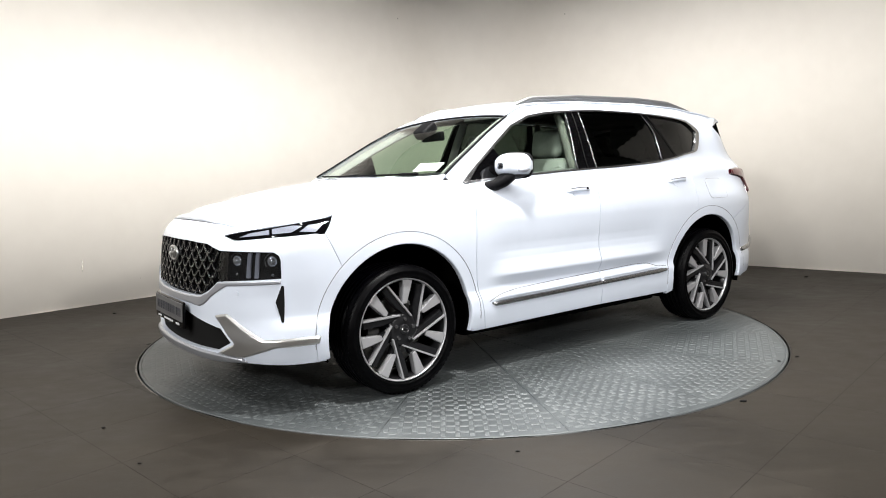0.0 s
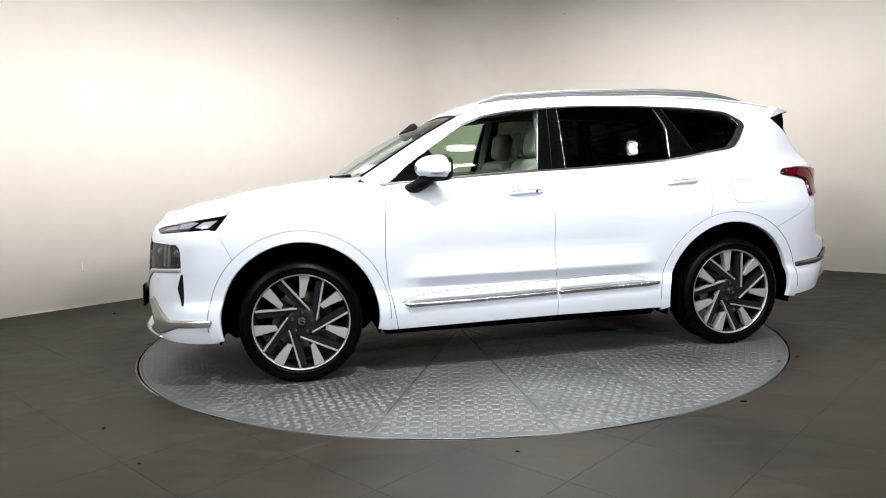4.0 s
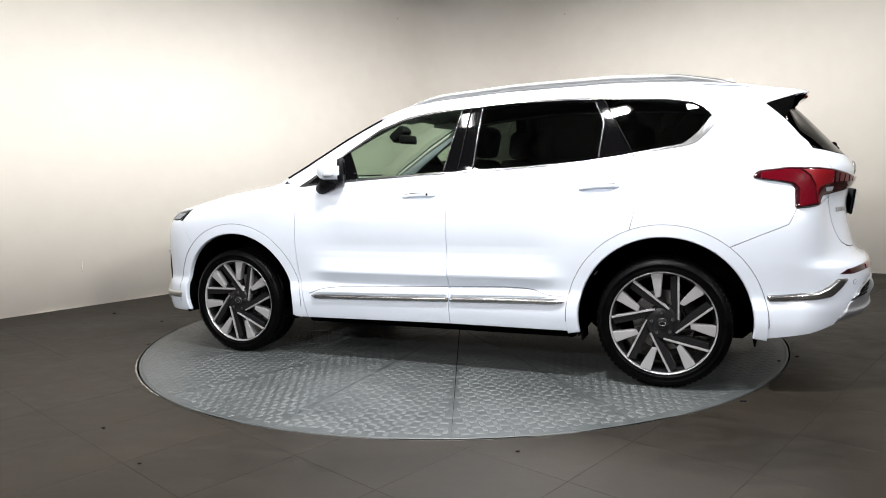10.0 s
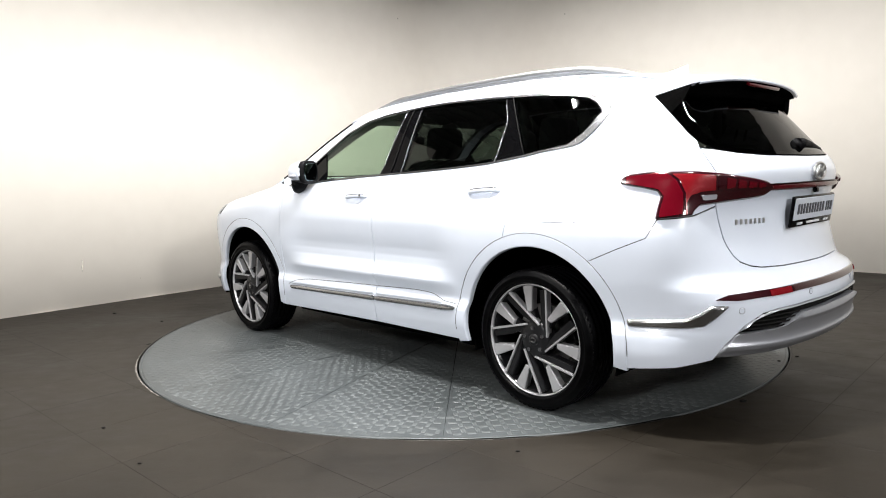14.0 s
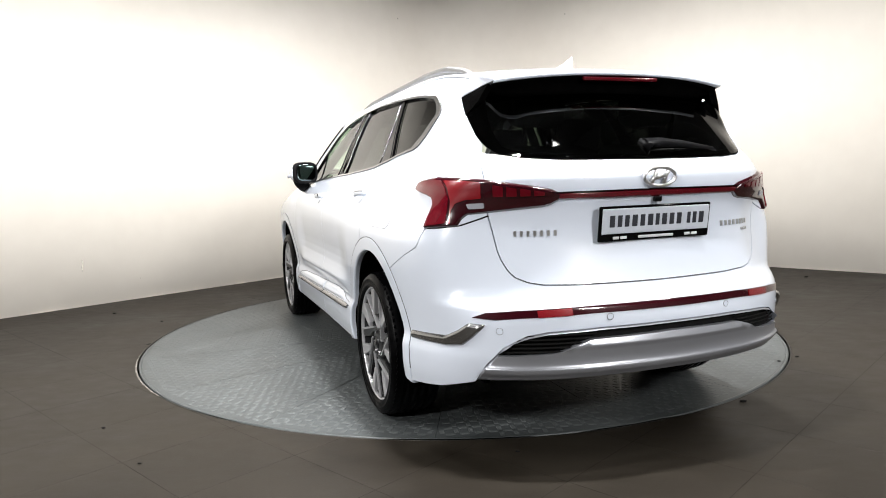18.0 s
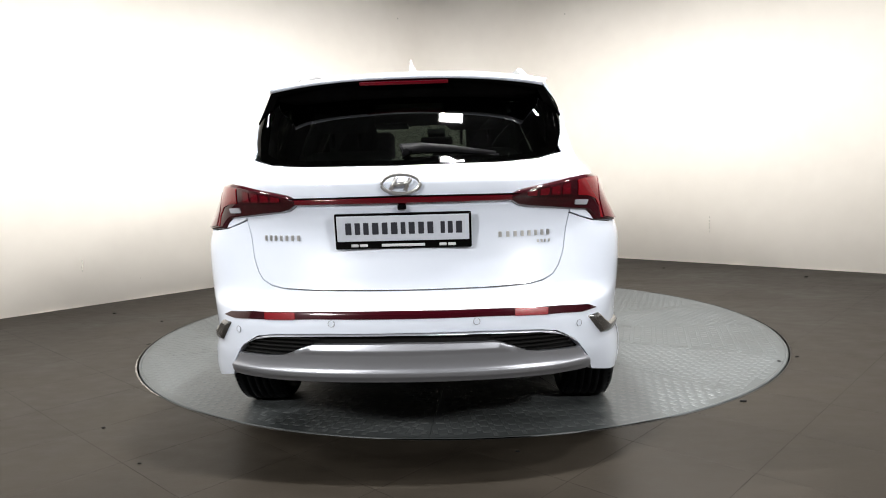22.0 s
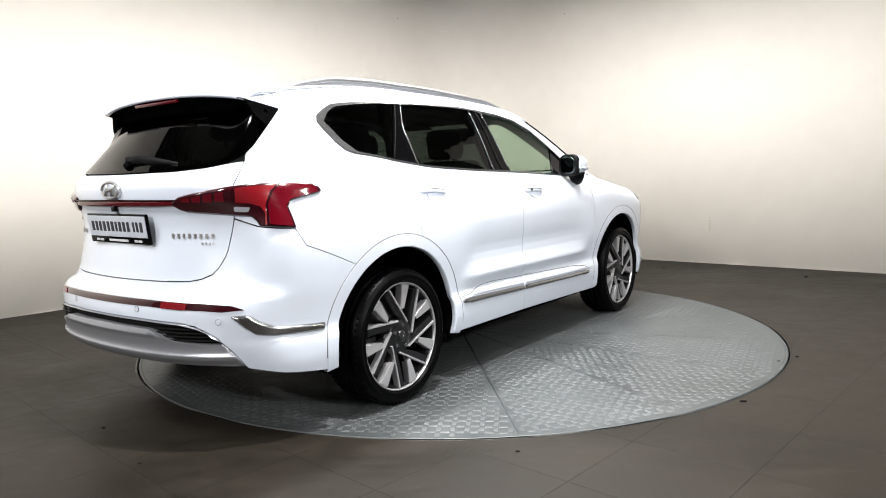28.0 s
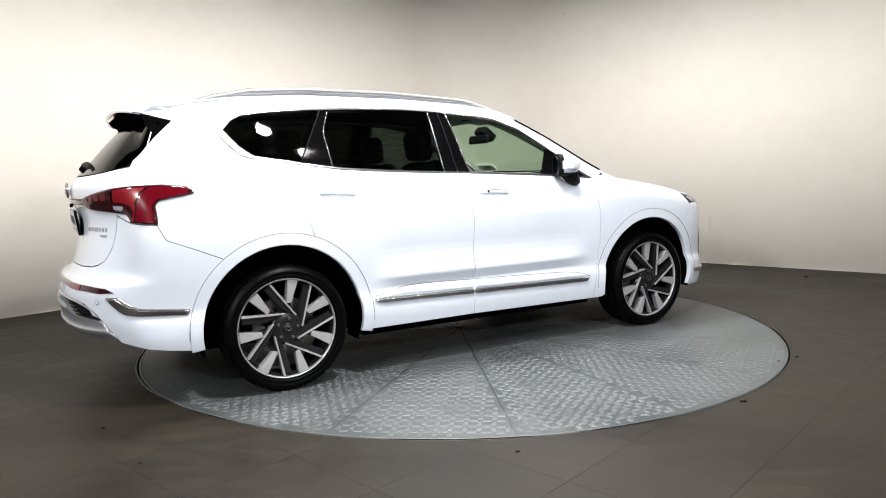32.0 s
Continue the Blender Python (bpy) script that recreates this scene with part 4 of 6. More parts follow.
# dark print round the windscreen's top, cowl and wipers
cowl_rows = []
for i, f in enumerate(np.linspace(0, 1, 5)):
    a_row, b_row = hood_rows[0], screen_rows[0]
    cowl_rows.append([tuple(Vector(p).lerp(Vector(q), f) - Vector((0, 0, 0.018 * math.sin(f * math.pi) + 0.006))) for p, q in zip(a_row, b_row)])
loft("cowl", cowl_rows, M_PLASTIC, car, "black plastic scuttle panel", thick=0.01)
for s in (1, -1):
    v, f, last = [], [], 9
    for k in range(last + 1):
        c = k if s > 0 else -1 - k
        a, b = Vector(hood_rows[0][c]), Vector(screen_rows[0][c])
        b = a.lerp(b, max(0.04, (1 - k / last) ** 0.6))
        v += [a + Vector((0, 0, 0.001)), (a + b) / 2 + Vector((0, 0, 0.006)), b + Vector((0, 0, 0.004)), b - Vector((0, 0, 0.010)), a - Vector((0, 0, 0.010))]
        if k:
            p = 5 * k
            f += [(p - 5 + q, p - 5 + (q + 1) % 5, p + (q + 1) % 5, p + q) for q in range(5)]
    f += [(4, 3, 2, 1, 0), tuple(range(5 * last, 5 * last + 5))]
    raw("cowl_corner", v, f if s > 0 else [q[::-1] for q in f], M_PAINT, car, "white corner between bonnet and pillar")
for y0, y1 in ((0.60, -0.06), (0.02, -0.62)):
    pts = []
    for f in np.linspace(0, 1, 12):
        y = y0 + (y1 - y0) * f
        row = screen_rows[1]
        j = min(range(len(row)), key=lambda k: abs(row[k][1] - y))
        pts.append((row[j][0] + 0.016, y, row[j][2] - 0.004))
    wiper = part("wiper", tube_bm(pts, [0.010] * 3 + [0.006] * 9, 6), M_PLASTIC, car, "black windscreen wiper", smooth=True)

# ---- side glass and its trim ----
both("sail_panel", [(0.873, 1.122), (0.724, 1.222), (0.575, 1.322), (0.478, 1.142)], M_GLOSS, car, "black corner trim at the mirror", step=0.03, lift=-0.006, depth=0.012, gap=0.001, r=0.004)
both("front_window", [(0.478, 1.142), (0.575, 1.322), (0.377, 1.450), (0.201, 1.516), (0.025, 1.545), (-0.167, 1.558), (-0.096, 1.170), (0.20, 1.157)], M_GLASS, car, "green-tinted clear front side window", step=0.05, lift=-0.012, depth=0.004, gap=0.001, r=0.01)
for ob in bpy.data.objects:
    if ob.name.startswith("front_window"):
        ob.visible_shadow = False
both("pillar_trim", [(-0.167, 1.558), (-0.228, 1.572), (-0.191, 1.174), (-0.096, 1.170)], M_GLOSS, car, "gloss black door-pillar trim", step=0.04, lift=-0.005, depth=0.012, gap=0.001, r=0.003)
both("pillar_trim", [(-0.228, 1.572), (-0.298, 1.575), (-0.284, 1.179), (-0.191, 1.174)], M_GLOSS, car, "gloss black door-pillar trim", step=0.04, lift=-0.005, depth=0.012, gap=0.001, r=0.003)
both("rear_window", [(-0.284, 1.179), (-0.298, 1.575), (-0.502, 1.579), (-0.848, 1.574), (-0.977, 1.569), (-1.042, 1.433), (-1.020, 1.216), (-0.806, 1.203), (-0.469, 1.186)], M_DARKGLASS, car, "dark privacy-glass rear door window", step=0.05, lift=-0.012, depth=0.004, gap=0.001, r=0.008)
both("pillar_trim", [(-0.977, 1.569), (-1.029, 1.569), (-1.125, 1.405), (-1.211, 1.250), (-1.020, 1.218), (-1.042, 1.433)], M_GLOSS, car, "gloss black door-pillar trim", step=0.04, lift=-0.005, depth=0.012, gap=0.001, r=0.003)
both("quarter_window", [(-1.029, 1.569), (-1.191, 1.560), (-1.362, 1.546), (-1.520, 1.524), (-1.58, 1.494), (-1.628, 1.443), (-1.555, 1.352), (-1.480, 1.296), (-1.318, 1.270), (-1.211, 1.250), (-1.125, 1.405)], M_DARKGLASS, car, "dark privacy-glass rear quarter window", step=0.05, lift=-0.012, depth=0.004, gap=0.001, r=0.008)
dlo = BELT[:-1] + BELT_R + DLO_TOP
dlo_in = [(0.84, 1.125), (0.72, 1.133), (0.38, 1.154), (0.039, 1.171), (-0.188, 1.180), (-0.469, 1.190), (-0.806, 1.208), (-0.975, 1.220), (-1.211, 1.252), (-1.318, 1.271), (-1.470, 1.293), (-1.548, 1.352),
          (-1.624, 1.443), (-1.575, 1.492), (-1.518, 1.521), (-1.362, 1.544), (-1.191, 1.557), (-0.848, 1.572), (-0.502, 1.577), (-0.327, 1.572), (-0.151, 1.560), (0.025, 1.545), (0.201, 1.516), (0.377, 1.449), (0.551, 1.337), (0.724, 1.220)]
both("window_trim", dlo, M_CHROME, car, "satin chrome surround of the side windows", holes=[dlo_in], step=0.03, lift=0.006, depth=0.02, gap=0.0, r=0.006)
for s in (1, -1):
    ring = [Vector(side_point(u, z, 0.0015)) for u, z in dense(rounded(dlo, 0.006), 0.05)]
    bm = tube_bm(ring, 0.0017, 5, closed=True)
    part("trim_seam", bm if s > 0 else mirror_bm(bm), M_SEAMSHADE, car, "fine dark line for the shade round the window surround", smooth=True)
for q in ([(-0.228, 1.570), (-0.191, 1.176)], [(-1.029, 1.567), (-1.125, 1.403), (-1.211, 1.252)]):
    for s in (1, -1):
        bm = tube_bm([Vector(side_point(u, z, 0.001)) for u, z in along(q, 8)], 0.003, 6)
        part("door_seam", bm if s > 0 else mirror_bm(bm), M_GAP, car, "dark seal between the doors", smooth=True)
for q in ([(-0.298, 1.572), (-0.284, 1.182)], [(-0.977, 1.566), (-1.042, 1.433), (-1.020, 1.218)], [(-0.167, 1.555), (-0.096, 1.172)]):
    for s in (1, -1):
        bm = tube_bm([Vector(side_point(u, z, -0.004)) for u, z in along(q, 10)], 0.0035, 6)
        part("window_bead", bm if s > 0 else mirror_bm(bm), M_GUNMETAL, car, "dark metal glazing bead", smooth=True)

# ---- lower side strips, handles, fuel flap ----
STRIP_F = [(0.79, 0.418), (0.757, 0.394), (0.30, 0.402), (-0.166, 0.412), (-0.166, 0.442), (0.30, 0.430), (0.70, 0.424)]
STRIP_R = [(-0.174, 0.412), (-0.784, 0.426), (-0.851, 0.434), (-0.865, 0.452), (-0.80, 0.458), (-0.174, 0.442)]
both("side_strip", STRIP_F, M_CHROME, car, "satin silver strip along the door", step=0.02, lift=0.018, depth=0.03, gap=0.0, r=0.01, soft=0.012)
both("side_strip", STRIP_R, M_CHROME, car, "satin silver strip along the door", step=0.02, lift=0.018, depth=0.03, gap=0.0, r=0.01, soft=0.012)
both("side_moulding", [(0.80, 0.424), (0.704, 0.459), (0.567, 0.474), (0.20, 0.487), (-0.166, 0.498), (-0.166, 0.444), (0.30, 0.432)], M_PAINT, car, "white raised moulding over the silver strip", step=0.022, lift=0.014, depth=0.03, gap=0.001, r=0.012, soft=0.02)
both("side_moulding", [(-0.174, 0.498), (-0.519, 0.510), (-0.64, 0.506), (-0.687, 0.499), (-0.76, 0.474), (-0.86, 0.468), (-0.865, 0.456), (-0.80, 0.460), (-0.174, 0.444)], M_PAINT, car, "white raised moulding over the silver strip", step=0.022, lift=0.014, depth=0.03, gap=0.001, r=0.012, soft=0.02)
for line in ([(0.80, 0.426), (0.704, 0.461), (0.567, 0.476), (0.20, 0.489), (-0.166, 0.500)], [(-0.174, 0.500), (-0.519, 0.512), (-0.64, 0.508), (-0.687, 0.501), (-0.76, 0.476), (-0.86, 0.470)]):
    for s in (1, -1):
        bm = tube_bm([Vector(side_point(u, z, 0.0005)) for u, z in along(line, 24)], 0.0018, 5)
        part("moulding_seam", bm if s > 0 else mirror_bm(bm), M_SEAMSHADE, car, "fine grey line for the shadow over the side moulding", smooth=True)
panel("fuel_flap", [(-1.404, 1.076), (-1.650, 1.076), (-1.650, 0.930), (-1.404, 0.930)], M_PAINT, car, "white fuel filler flap", step=0.03, lift=0.002, depth=0.01, gap=0.0, r=0.035)
# ring laid on the skin, its grey standing for the gap's shade
panel("fuel_flap_gap", [(-1.4022, 1.0778), (-1.6518, 1.0778), (-1.6518, 0.9282), (-1.4022, 0.9282)], M_SEAMSHADE, car, "grey ring for the shade in the fuel flap's gap", holes=[[(-1.404, 1.076), (-1.650, 1.076), (-1.650, 0.930), (-1.404, 0.930)]], step=0.03, lift=0.0012, depth=0.004, gap=0.0, r=0.036)


def door_handle(cu, cz, tilt, s, key):
    """A pull handle over its dished cup."""
    pts = []
    for f in np.linspace(-1, 1, 13):
        out = 0.017 * (1 - abs(f) ** 3)
        pts.append(Vector(side_point(cu - f * 0.108, cz + tilt * f + 0.006 * (1 - f * f), 0.004 + out)))
    bm = tube_bm(pts, [0.007] + [0.013] * 11 + [0.007], 10, flat=0.6)
    ob = part("door_handle", bm if s > 0 else mirror_bm(bm), M_PAINT, car, "white pull handle with a chrome line", smooth=True)
    bm = tube_bm([p + Vector((0, 0.003, 0.0118)) for p in pts[1:-1]], 0.0035, 6)
    part("handle_strip", bm if s > 0 else mirror_bm(bm), M_CHROME, ob, "chrome strip", smooth=True)
    cup = [(cu + 0.055 * math.cos(a) , cz - 0.016 + 0.026 * math.sin(a)) for a in np.linspace(0, TAU, 20, endpoint=False)]
    c = panel("handle_cup", cup, M_PAINT, ob, "white dished cup", step=0.015, lift=0.003, depth=0.006, gap=0.0, r=0.0, side=s)
    if key:
        k = Vector(side_point(cu - 0.062, cz + 0.010, 0.030))
        bm = bmesh.new()
        bmesh.ops.create_cone(bm, cap_ends=True, segments=16, radius1=0.007, radius2=0.006, depth=0.006, matrix=Matrix.Translation(k) @ pose(0, 0, 0, 90))
        part("lock_button", bm if s > 0 else mirror_bm(bm), M_GLOSS, ob, "black lock button")


for s in (1, -1):
    door_handle(0.018, 1.040, 0.004, s, True)
    door_handle(-1.045, 1.072, 0.006, s, False)

def oval_slab(m, w, h, thick, n=36):
    """A rounded-oblong plate across the x axis, with a softened edge."""
    bm = bmesh.new()
    rows = []
    for x, f in ((thick / 2, 0.96), (thick * 0.3, 1.0), (-thick * 0.3, 1.0), (-thick / 2, 0.94), (-thick * 0.42, 0.86)):
        rows.append([bm.verts.new(m @ Vector((x, f * w * math.copysign(abs(math.cos(a)) ** 0.6, math.cos(a)), f * h * math.copysign(abs(math.sin(a)) ** 0.6, math.sin(a))))) for a in np.linspace(0, TAU, n, endpoint=False)])
    for a, b in zip(rows, rows[1:]):
        for k in range(n):
            bm.faces.new((a[k], a[(k + 1) % n], b[(k + 1) % n], b[k]))
    bm.faces.new(rows[0][::-1])
    bm.faces.new(rows[-1])
    bmesh.ops.recalc_face_normals(bm, faces=bm.faces)
    return bm


# ---- door mirrors ----
for s in (1, -1):
    mirror = new("door_mirror")
    mirror.parent = car
    tagged(mirror, "white door mirror on a black foot")

    sweep = Matrix.Translation((0.60, 0.90, 0)) @ Matrix.Rotation(math.radians(6), 4, "Z") @ Matrix.Translation((-0.60, -0.90, 0))

    def shell_bm(z0, z1, grow=0.0, y0=0.0):
        bm = bmesh.new()
        n, rows = 28, []
        for f in np.linspace(0, 1, 14) ** 1.7:
            x = 0.698 - 0.155 * f
            w = 0.10 + 0.90 * math.sin(min(1, f * 1.25 + 0.02) * math.pi / 2) ** 0.5 + grow
            ring = []
            for k in range(n):
                a = TAU * k / n
                y = 0.922 - 0.012 * f + 0.102 * w * math.copysign(abs(math.cos(a)) ** 0.75, math.cos(a))
                z = 1.205 + 0.075 * w * math.copysign(abs(math.sin(a)) ** 0.75, math.sin(a))
                ring.append(bm.verts.new((x - 0.26 * (y - 0.90) * f, max(y, y0), min(max(z, z0), z1))))
            rows.append(ring)
        for a, b in zip(rows, rows[1:]):
            for k in range(n):
                bm.faces.new((a[k], a[(k + 1) % n], b[(k + 1) % n], b[k]))
        bm.faces.new(rows[0][::-1])
        bm.faces.new(rows[-1])
        bmesh.ops.remove_doubles(bm, verts=bm.verts, dist=0.0005)
        bmesh.ops.recalc_face_normals(bm, faces=bm.faces)
        return bm

    bm = shell_bm(1.152, 1.4, 0.0, 0.815)
    bm.transform(sweep)
    part("mirror_cap", bm if s > 0 else mirror_bm(bm), M_PAINT, mirror, "white upper shell", smooth=True)
    bm = shell_bm(1.0, 1.4, -0.012)
    bm.transform(sweep)
    part("mirror_base", bm if s > 0 else mirror_bm(bm), M_PLASTIC, mirror, "black lower shell", smooth=True)
    bm = tube_bm([(0.71, 0.80, 1.088), (0.715, 0.85, 1.086), (0.695, 0.888, 1.094), (0.655, 0.908, 1.118), (0.62, 0.92, 1.155)], [0.030, 0.032, 0.034, 0.040, 0.048], 14, flat=1.35)
    part("mirror_foot", bm if s > 0 else mirror_bm(bm), M_PLASTIC, mirror, "black foot", smooth=True)
    bm = tube_bm([(0.630, 0.996, 1.177), (0.612, 1.014, 1.178), (0.582, 1.022, 1.180), (0.552, 1.012, 1.181)], [0.006, 0.012, 0.013, 0.006], 8)
    bm.transform(sweep)
    part("indicator", bm if s > 0 else mirror_bm(bm), M_WHITELENS, mirror, "clear indicator lens", smooth=True)
    bm = oval_slab(pose(0.545, 0.909, 1.204, 0, 0, 20), 0.105, 0.078, 0.036)
    bm.transform(sweep)
    part("mirror_bezel", bm if s > 0 else mirror_bm(bm), M_PLASTIC, mirror, "black bezel round the glass", smooth=True)
    bm = oval_slab(pose(0.528, 0.904, 1.205, 0, -3, 22), 0.086, 0.060, 0.006)
    bm.transform(sweep)
    part("mirror_glass", bm if s > 0 else mirror_bm(bm), M_MIRROR, mirror, "mirror glass", smooth=True)

# ---- roof rails, fin ----
RAIL = [(0.30, 1.552, 0.0), (0.22, 1.584, 0.012), (0.05, 1.612, 0.030), (-0.45, 1.640, 0.034), (-1.05, 1.641, 0.036), (-1.42, 1.625, 0.034), (-1.65, 1.606, 0.018), (-1.80, 1.586, 0.0)]
for s in (1, -1):
    u, z, h = np.array(RAIL).T
    n = 40
    uu = np.linspace(u[0], u[-1], n)
    pts = []
    for q in uu:
        base = Vector(side_point(q, np.interp(-q, -u, z)))
        pts.append(base + Vector((0, -0.050, np.interp(-q, -u, h) * 1.4)))
    bm = tube_bm(pts, [0.010] + [0.0165] * (n - 2) + [0.010], 8, flat=1.1)
    rail = part("roof_rail", bm if s > 0 else mirror_bm(bm), M_RAIL, car, "satin grey roof rail", smooth=True)
    low = tube_bm([p - Vector((0, 0, 0.016)) for p in pts[2:-2]], 0.012, 6)
    part("rail_foot", low if s > 0 else mirror_bm(low), M_RAIL, rail, smooth=True)


def shark_fin():
    bm = bmesh.new()
    rows = []
    for f in np.linspace(0, 1, 10):
        x = -1.47 - 0.235 * f
        h = 0.076 * f ** 1.4
        w = 0.036 * math.sin(math.pi * min(1, 0.18 + f * 0.75))
        zb = 1.668 - 0.040 * f - 0.012
        rows.append([bm.verts.new((x - (0.0), y * w, zb + (h + 0.012) * (1 - abs(y) ** 1.6))) for y in np.linspace(-1, 1, 11)])
    for a, b in zip(rows, rows[1:]):
        for k in range(10):
            bm.faces.new((a[k], b[k], b[k + 1], a[k + 1]))
    bm.faces.new(rows[-1])
    bmesh.ops.recalc_face_normals(bm, faces=bm.faces)
    return bm


part("aerial_fin", shark_fin(), M_PAINT, car, "white shark-fin aerial", smooth=True)

# ---- rear glass and spoiler ----
glass_low = [(U_REAR, 1.209), (-2.661, 1.213), (-2.463, 1.225), (-2.34, 1.243), (-2.25, 1.275), (-2.163, 1.318), (-2.05, 1.404), (-1.99, 1.448), (-2.05, 1.50), (-2.3, 1.52), (U_REAR, 1.52)]
panel("rear_screen", full_rear(glass_low), M_REARGLASS, car, "dark tinted rear window", step=0.04, lift=-0.004, depth=0.004, gap=0.002, r=0.008)
frit = full_rear([(U_REAR, 1.206), (-2.661, 1.210), (-2.463, 1.222), (-2.34, 1.240), (-2.245, 1.275), (-2.161, 1.319), (-2.048, 1.405), (-1.985, 1.45), (-2.04, 1.51), (-2.3, 1.53), (U_REAR, 1.53)])
frit_in = full_rear([(U_REAR, 1.226), (-2.661, 1.232), (-2.463, 1.246), (-2.36, 1.266), (-2.30, 1.31), (-2.20, 1.40), (-2.18, 1.45), (-2.4, 1.47), (U_REAR, 1.475)])
panel("screen_border", frit, M_UNDER, car, "black printed border of the rear window", holes=[frit_in], step=0.035, lift=-0.007, depth=0.006, gap=0.0, r=0.01)


def spoiler_rows(kind):
    rows = []
    for a in np.linspace(-1, 1, 33):
        e = abs(a)
        y = 0.575 * a
        root = Vector((-1.90 - 0.05 * (1 - e * e), y * 1.05, 1.606 - 0.046 * e ** 2.2))
        tip = Vector((-2.112 + 0.055 * e ** 3, y, 1.574 - 0.034 * e ** 2.4))
        under = Vector((-2.075 + 0.085 * e ** 3, y * 0.985, 1.556 - 0.040 * e ** 2.4))
        back = Vector((-2.015 + 0.075 * e ** 3, y * 1.03, 1.470 + 0.035 * e ** 6))
        deep = Vector((-1.93 + 0.04 * e ** 3, y * 1.05, 1.50))
        if kind == "top":
            rows.append([root, root.lerp(tip, 0.5) + Vector((0, 0, 0.008)), root.lerp(tip, 0.9) + Vector((0, 0, 0.004)), tip, tip + Vector((0.004, 0, -0.010)), under + Vector((0.004, 0, 0.004))])
        else:
            rows.append([tip + Vector((0.006, 0, -0.009)), under, under.lerp(back, 0.5) + Vector((-0.012, 0, -0.006)), back, deep])
    return [[tuple(p) for p in r] for r in rows]


spoiler = loft("spoiler", spoiler_rows("top"), M_PAINT, car, "white roof spoiler", thick=0.006, flip=True)
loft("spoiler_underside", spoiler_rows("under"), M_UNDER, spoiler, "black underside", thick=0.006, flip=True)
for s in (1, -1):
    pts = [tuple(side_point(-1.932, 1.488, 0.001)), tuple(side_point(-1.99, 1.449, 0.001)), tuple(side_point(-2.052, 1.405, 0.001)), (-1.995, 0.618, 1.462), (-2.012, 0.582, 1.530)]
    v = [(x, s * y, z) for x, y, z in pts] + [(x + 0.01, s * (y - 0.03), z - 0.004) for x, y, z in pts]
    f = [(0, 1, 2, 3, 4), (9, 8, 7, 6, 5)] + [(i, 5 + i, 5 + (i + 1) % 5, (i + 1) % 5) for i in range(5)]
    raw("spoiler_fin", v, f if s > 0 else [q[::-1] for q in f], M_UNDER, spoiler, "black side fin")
    v = [tuple(side_point(-1.85, 1.580)), tuple(side_point(-1.928, 1.491)), (-2.010, 0.584, 1.532), (-2.058, 0.572, 1.538), (-2.054, 0.574, 1.545), (-1.95, 0.604, 1.566)]
    v = [(x, s * (y + 0.001), z) for x, y, z in v]
    v += [(x, y - s * 0.02, z) for x, y, z in v]
    f = [(0, 1, 2, 3, 4, 5), (11, 10, 9, 8, 7, 6)] + [(i, 6 + i, 6 + (i + 1) % 6, (i + 1) % 6) for i in range(6)]
    raw("spoiler_side", v, f if s > 0 else [q[::-1] for q in f], M_PAINT, spoiler, "white spoiler end")
part("brake_light", soft_box(pose(-2.095, 0.0, 1.549, 0, -25), 0.02, 0.37, 0.016, 0.005), M_RED, spoiler, "red high-level brake lamp", smooth=True)

# rear wiper
arm = [(-2.262, -0.02, 1.245), (-2.245, -0.0, 1.268), (-2.24, -0.08, 1.272), (-2.235, -0.20, 1.264), (-2.225, -0.37, 1.243)]
rear_wiper = part("rear_wiper", tube_bm([(x - 0.012, y, z) for x, y, z in arm], [0.024, 0.026, 0.022, 0.017, 0.010], 10), M_PLASTIC, car, "black rear wiper", smooth=True)
part("wiper_blade", tube_bm([(-2.262, -0.01, 1.232), (-2.258, -0.2, 1.232), (-2.243, -0.38, 1.236)], 0.007, 6), M_PLASTIC, rear_wiper, smooth=True)

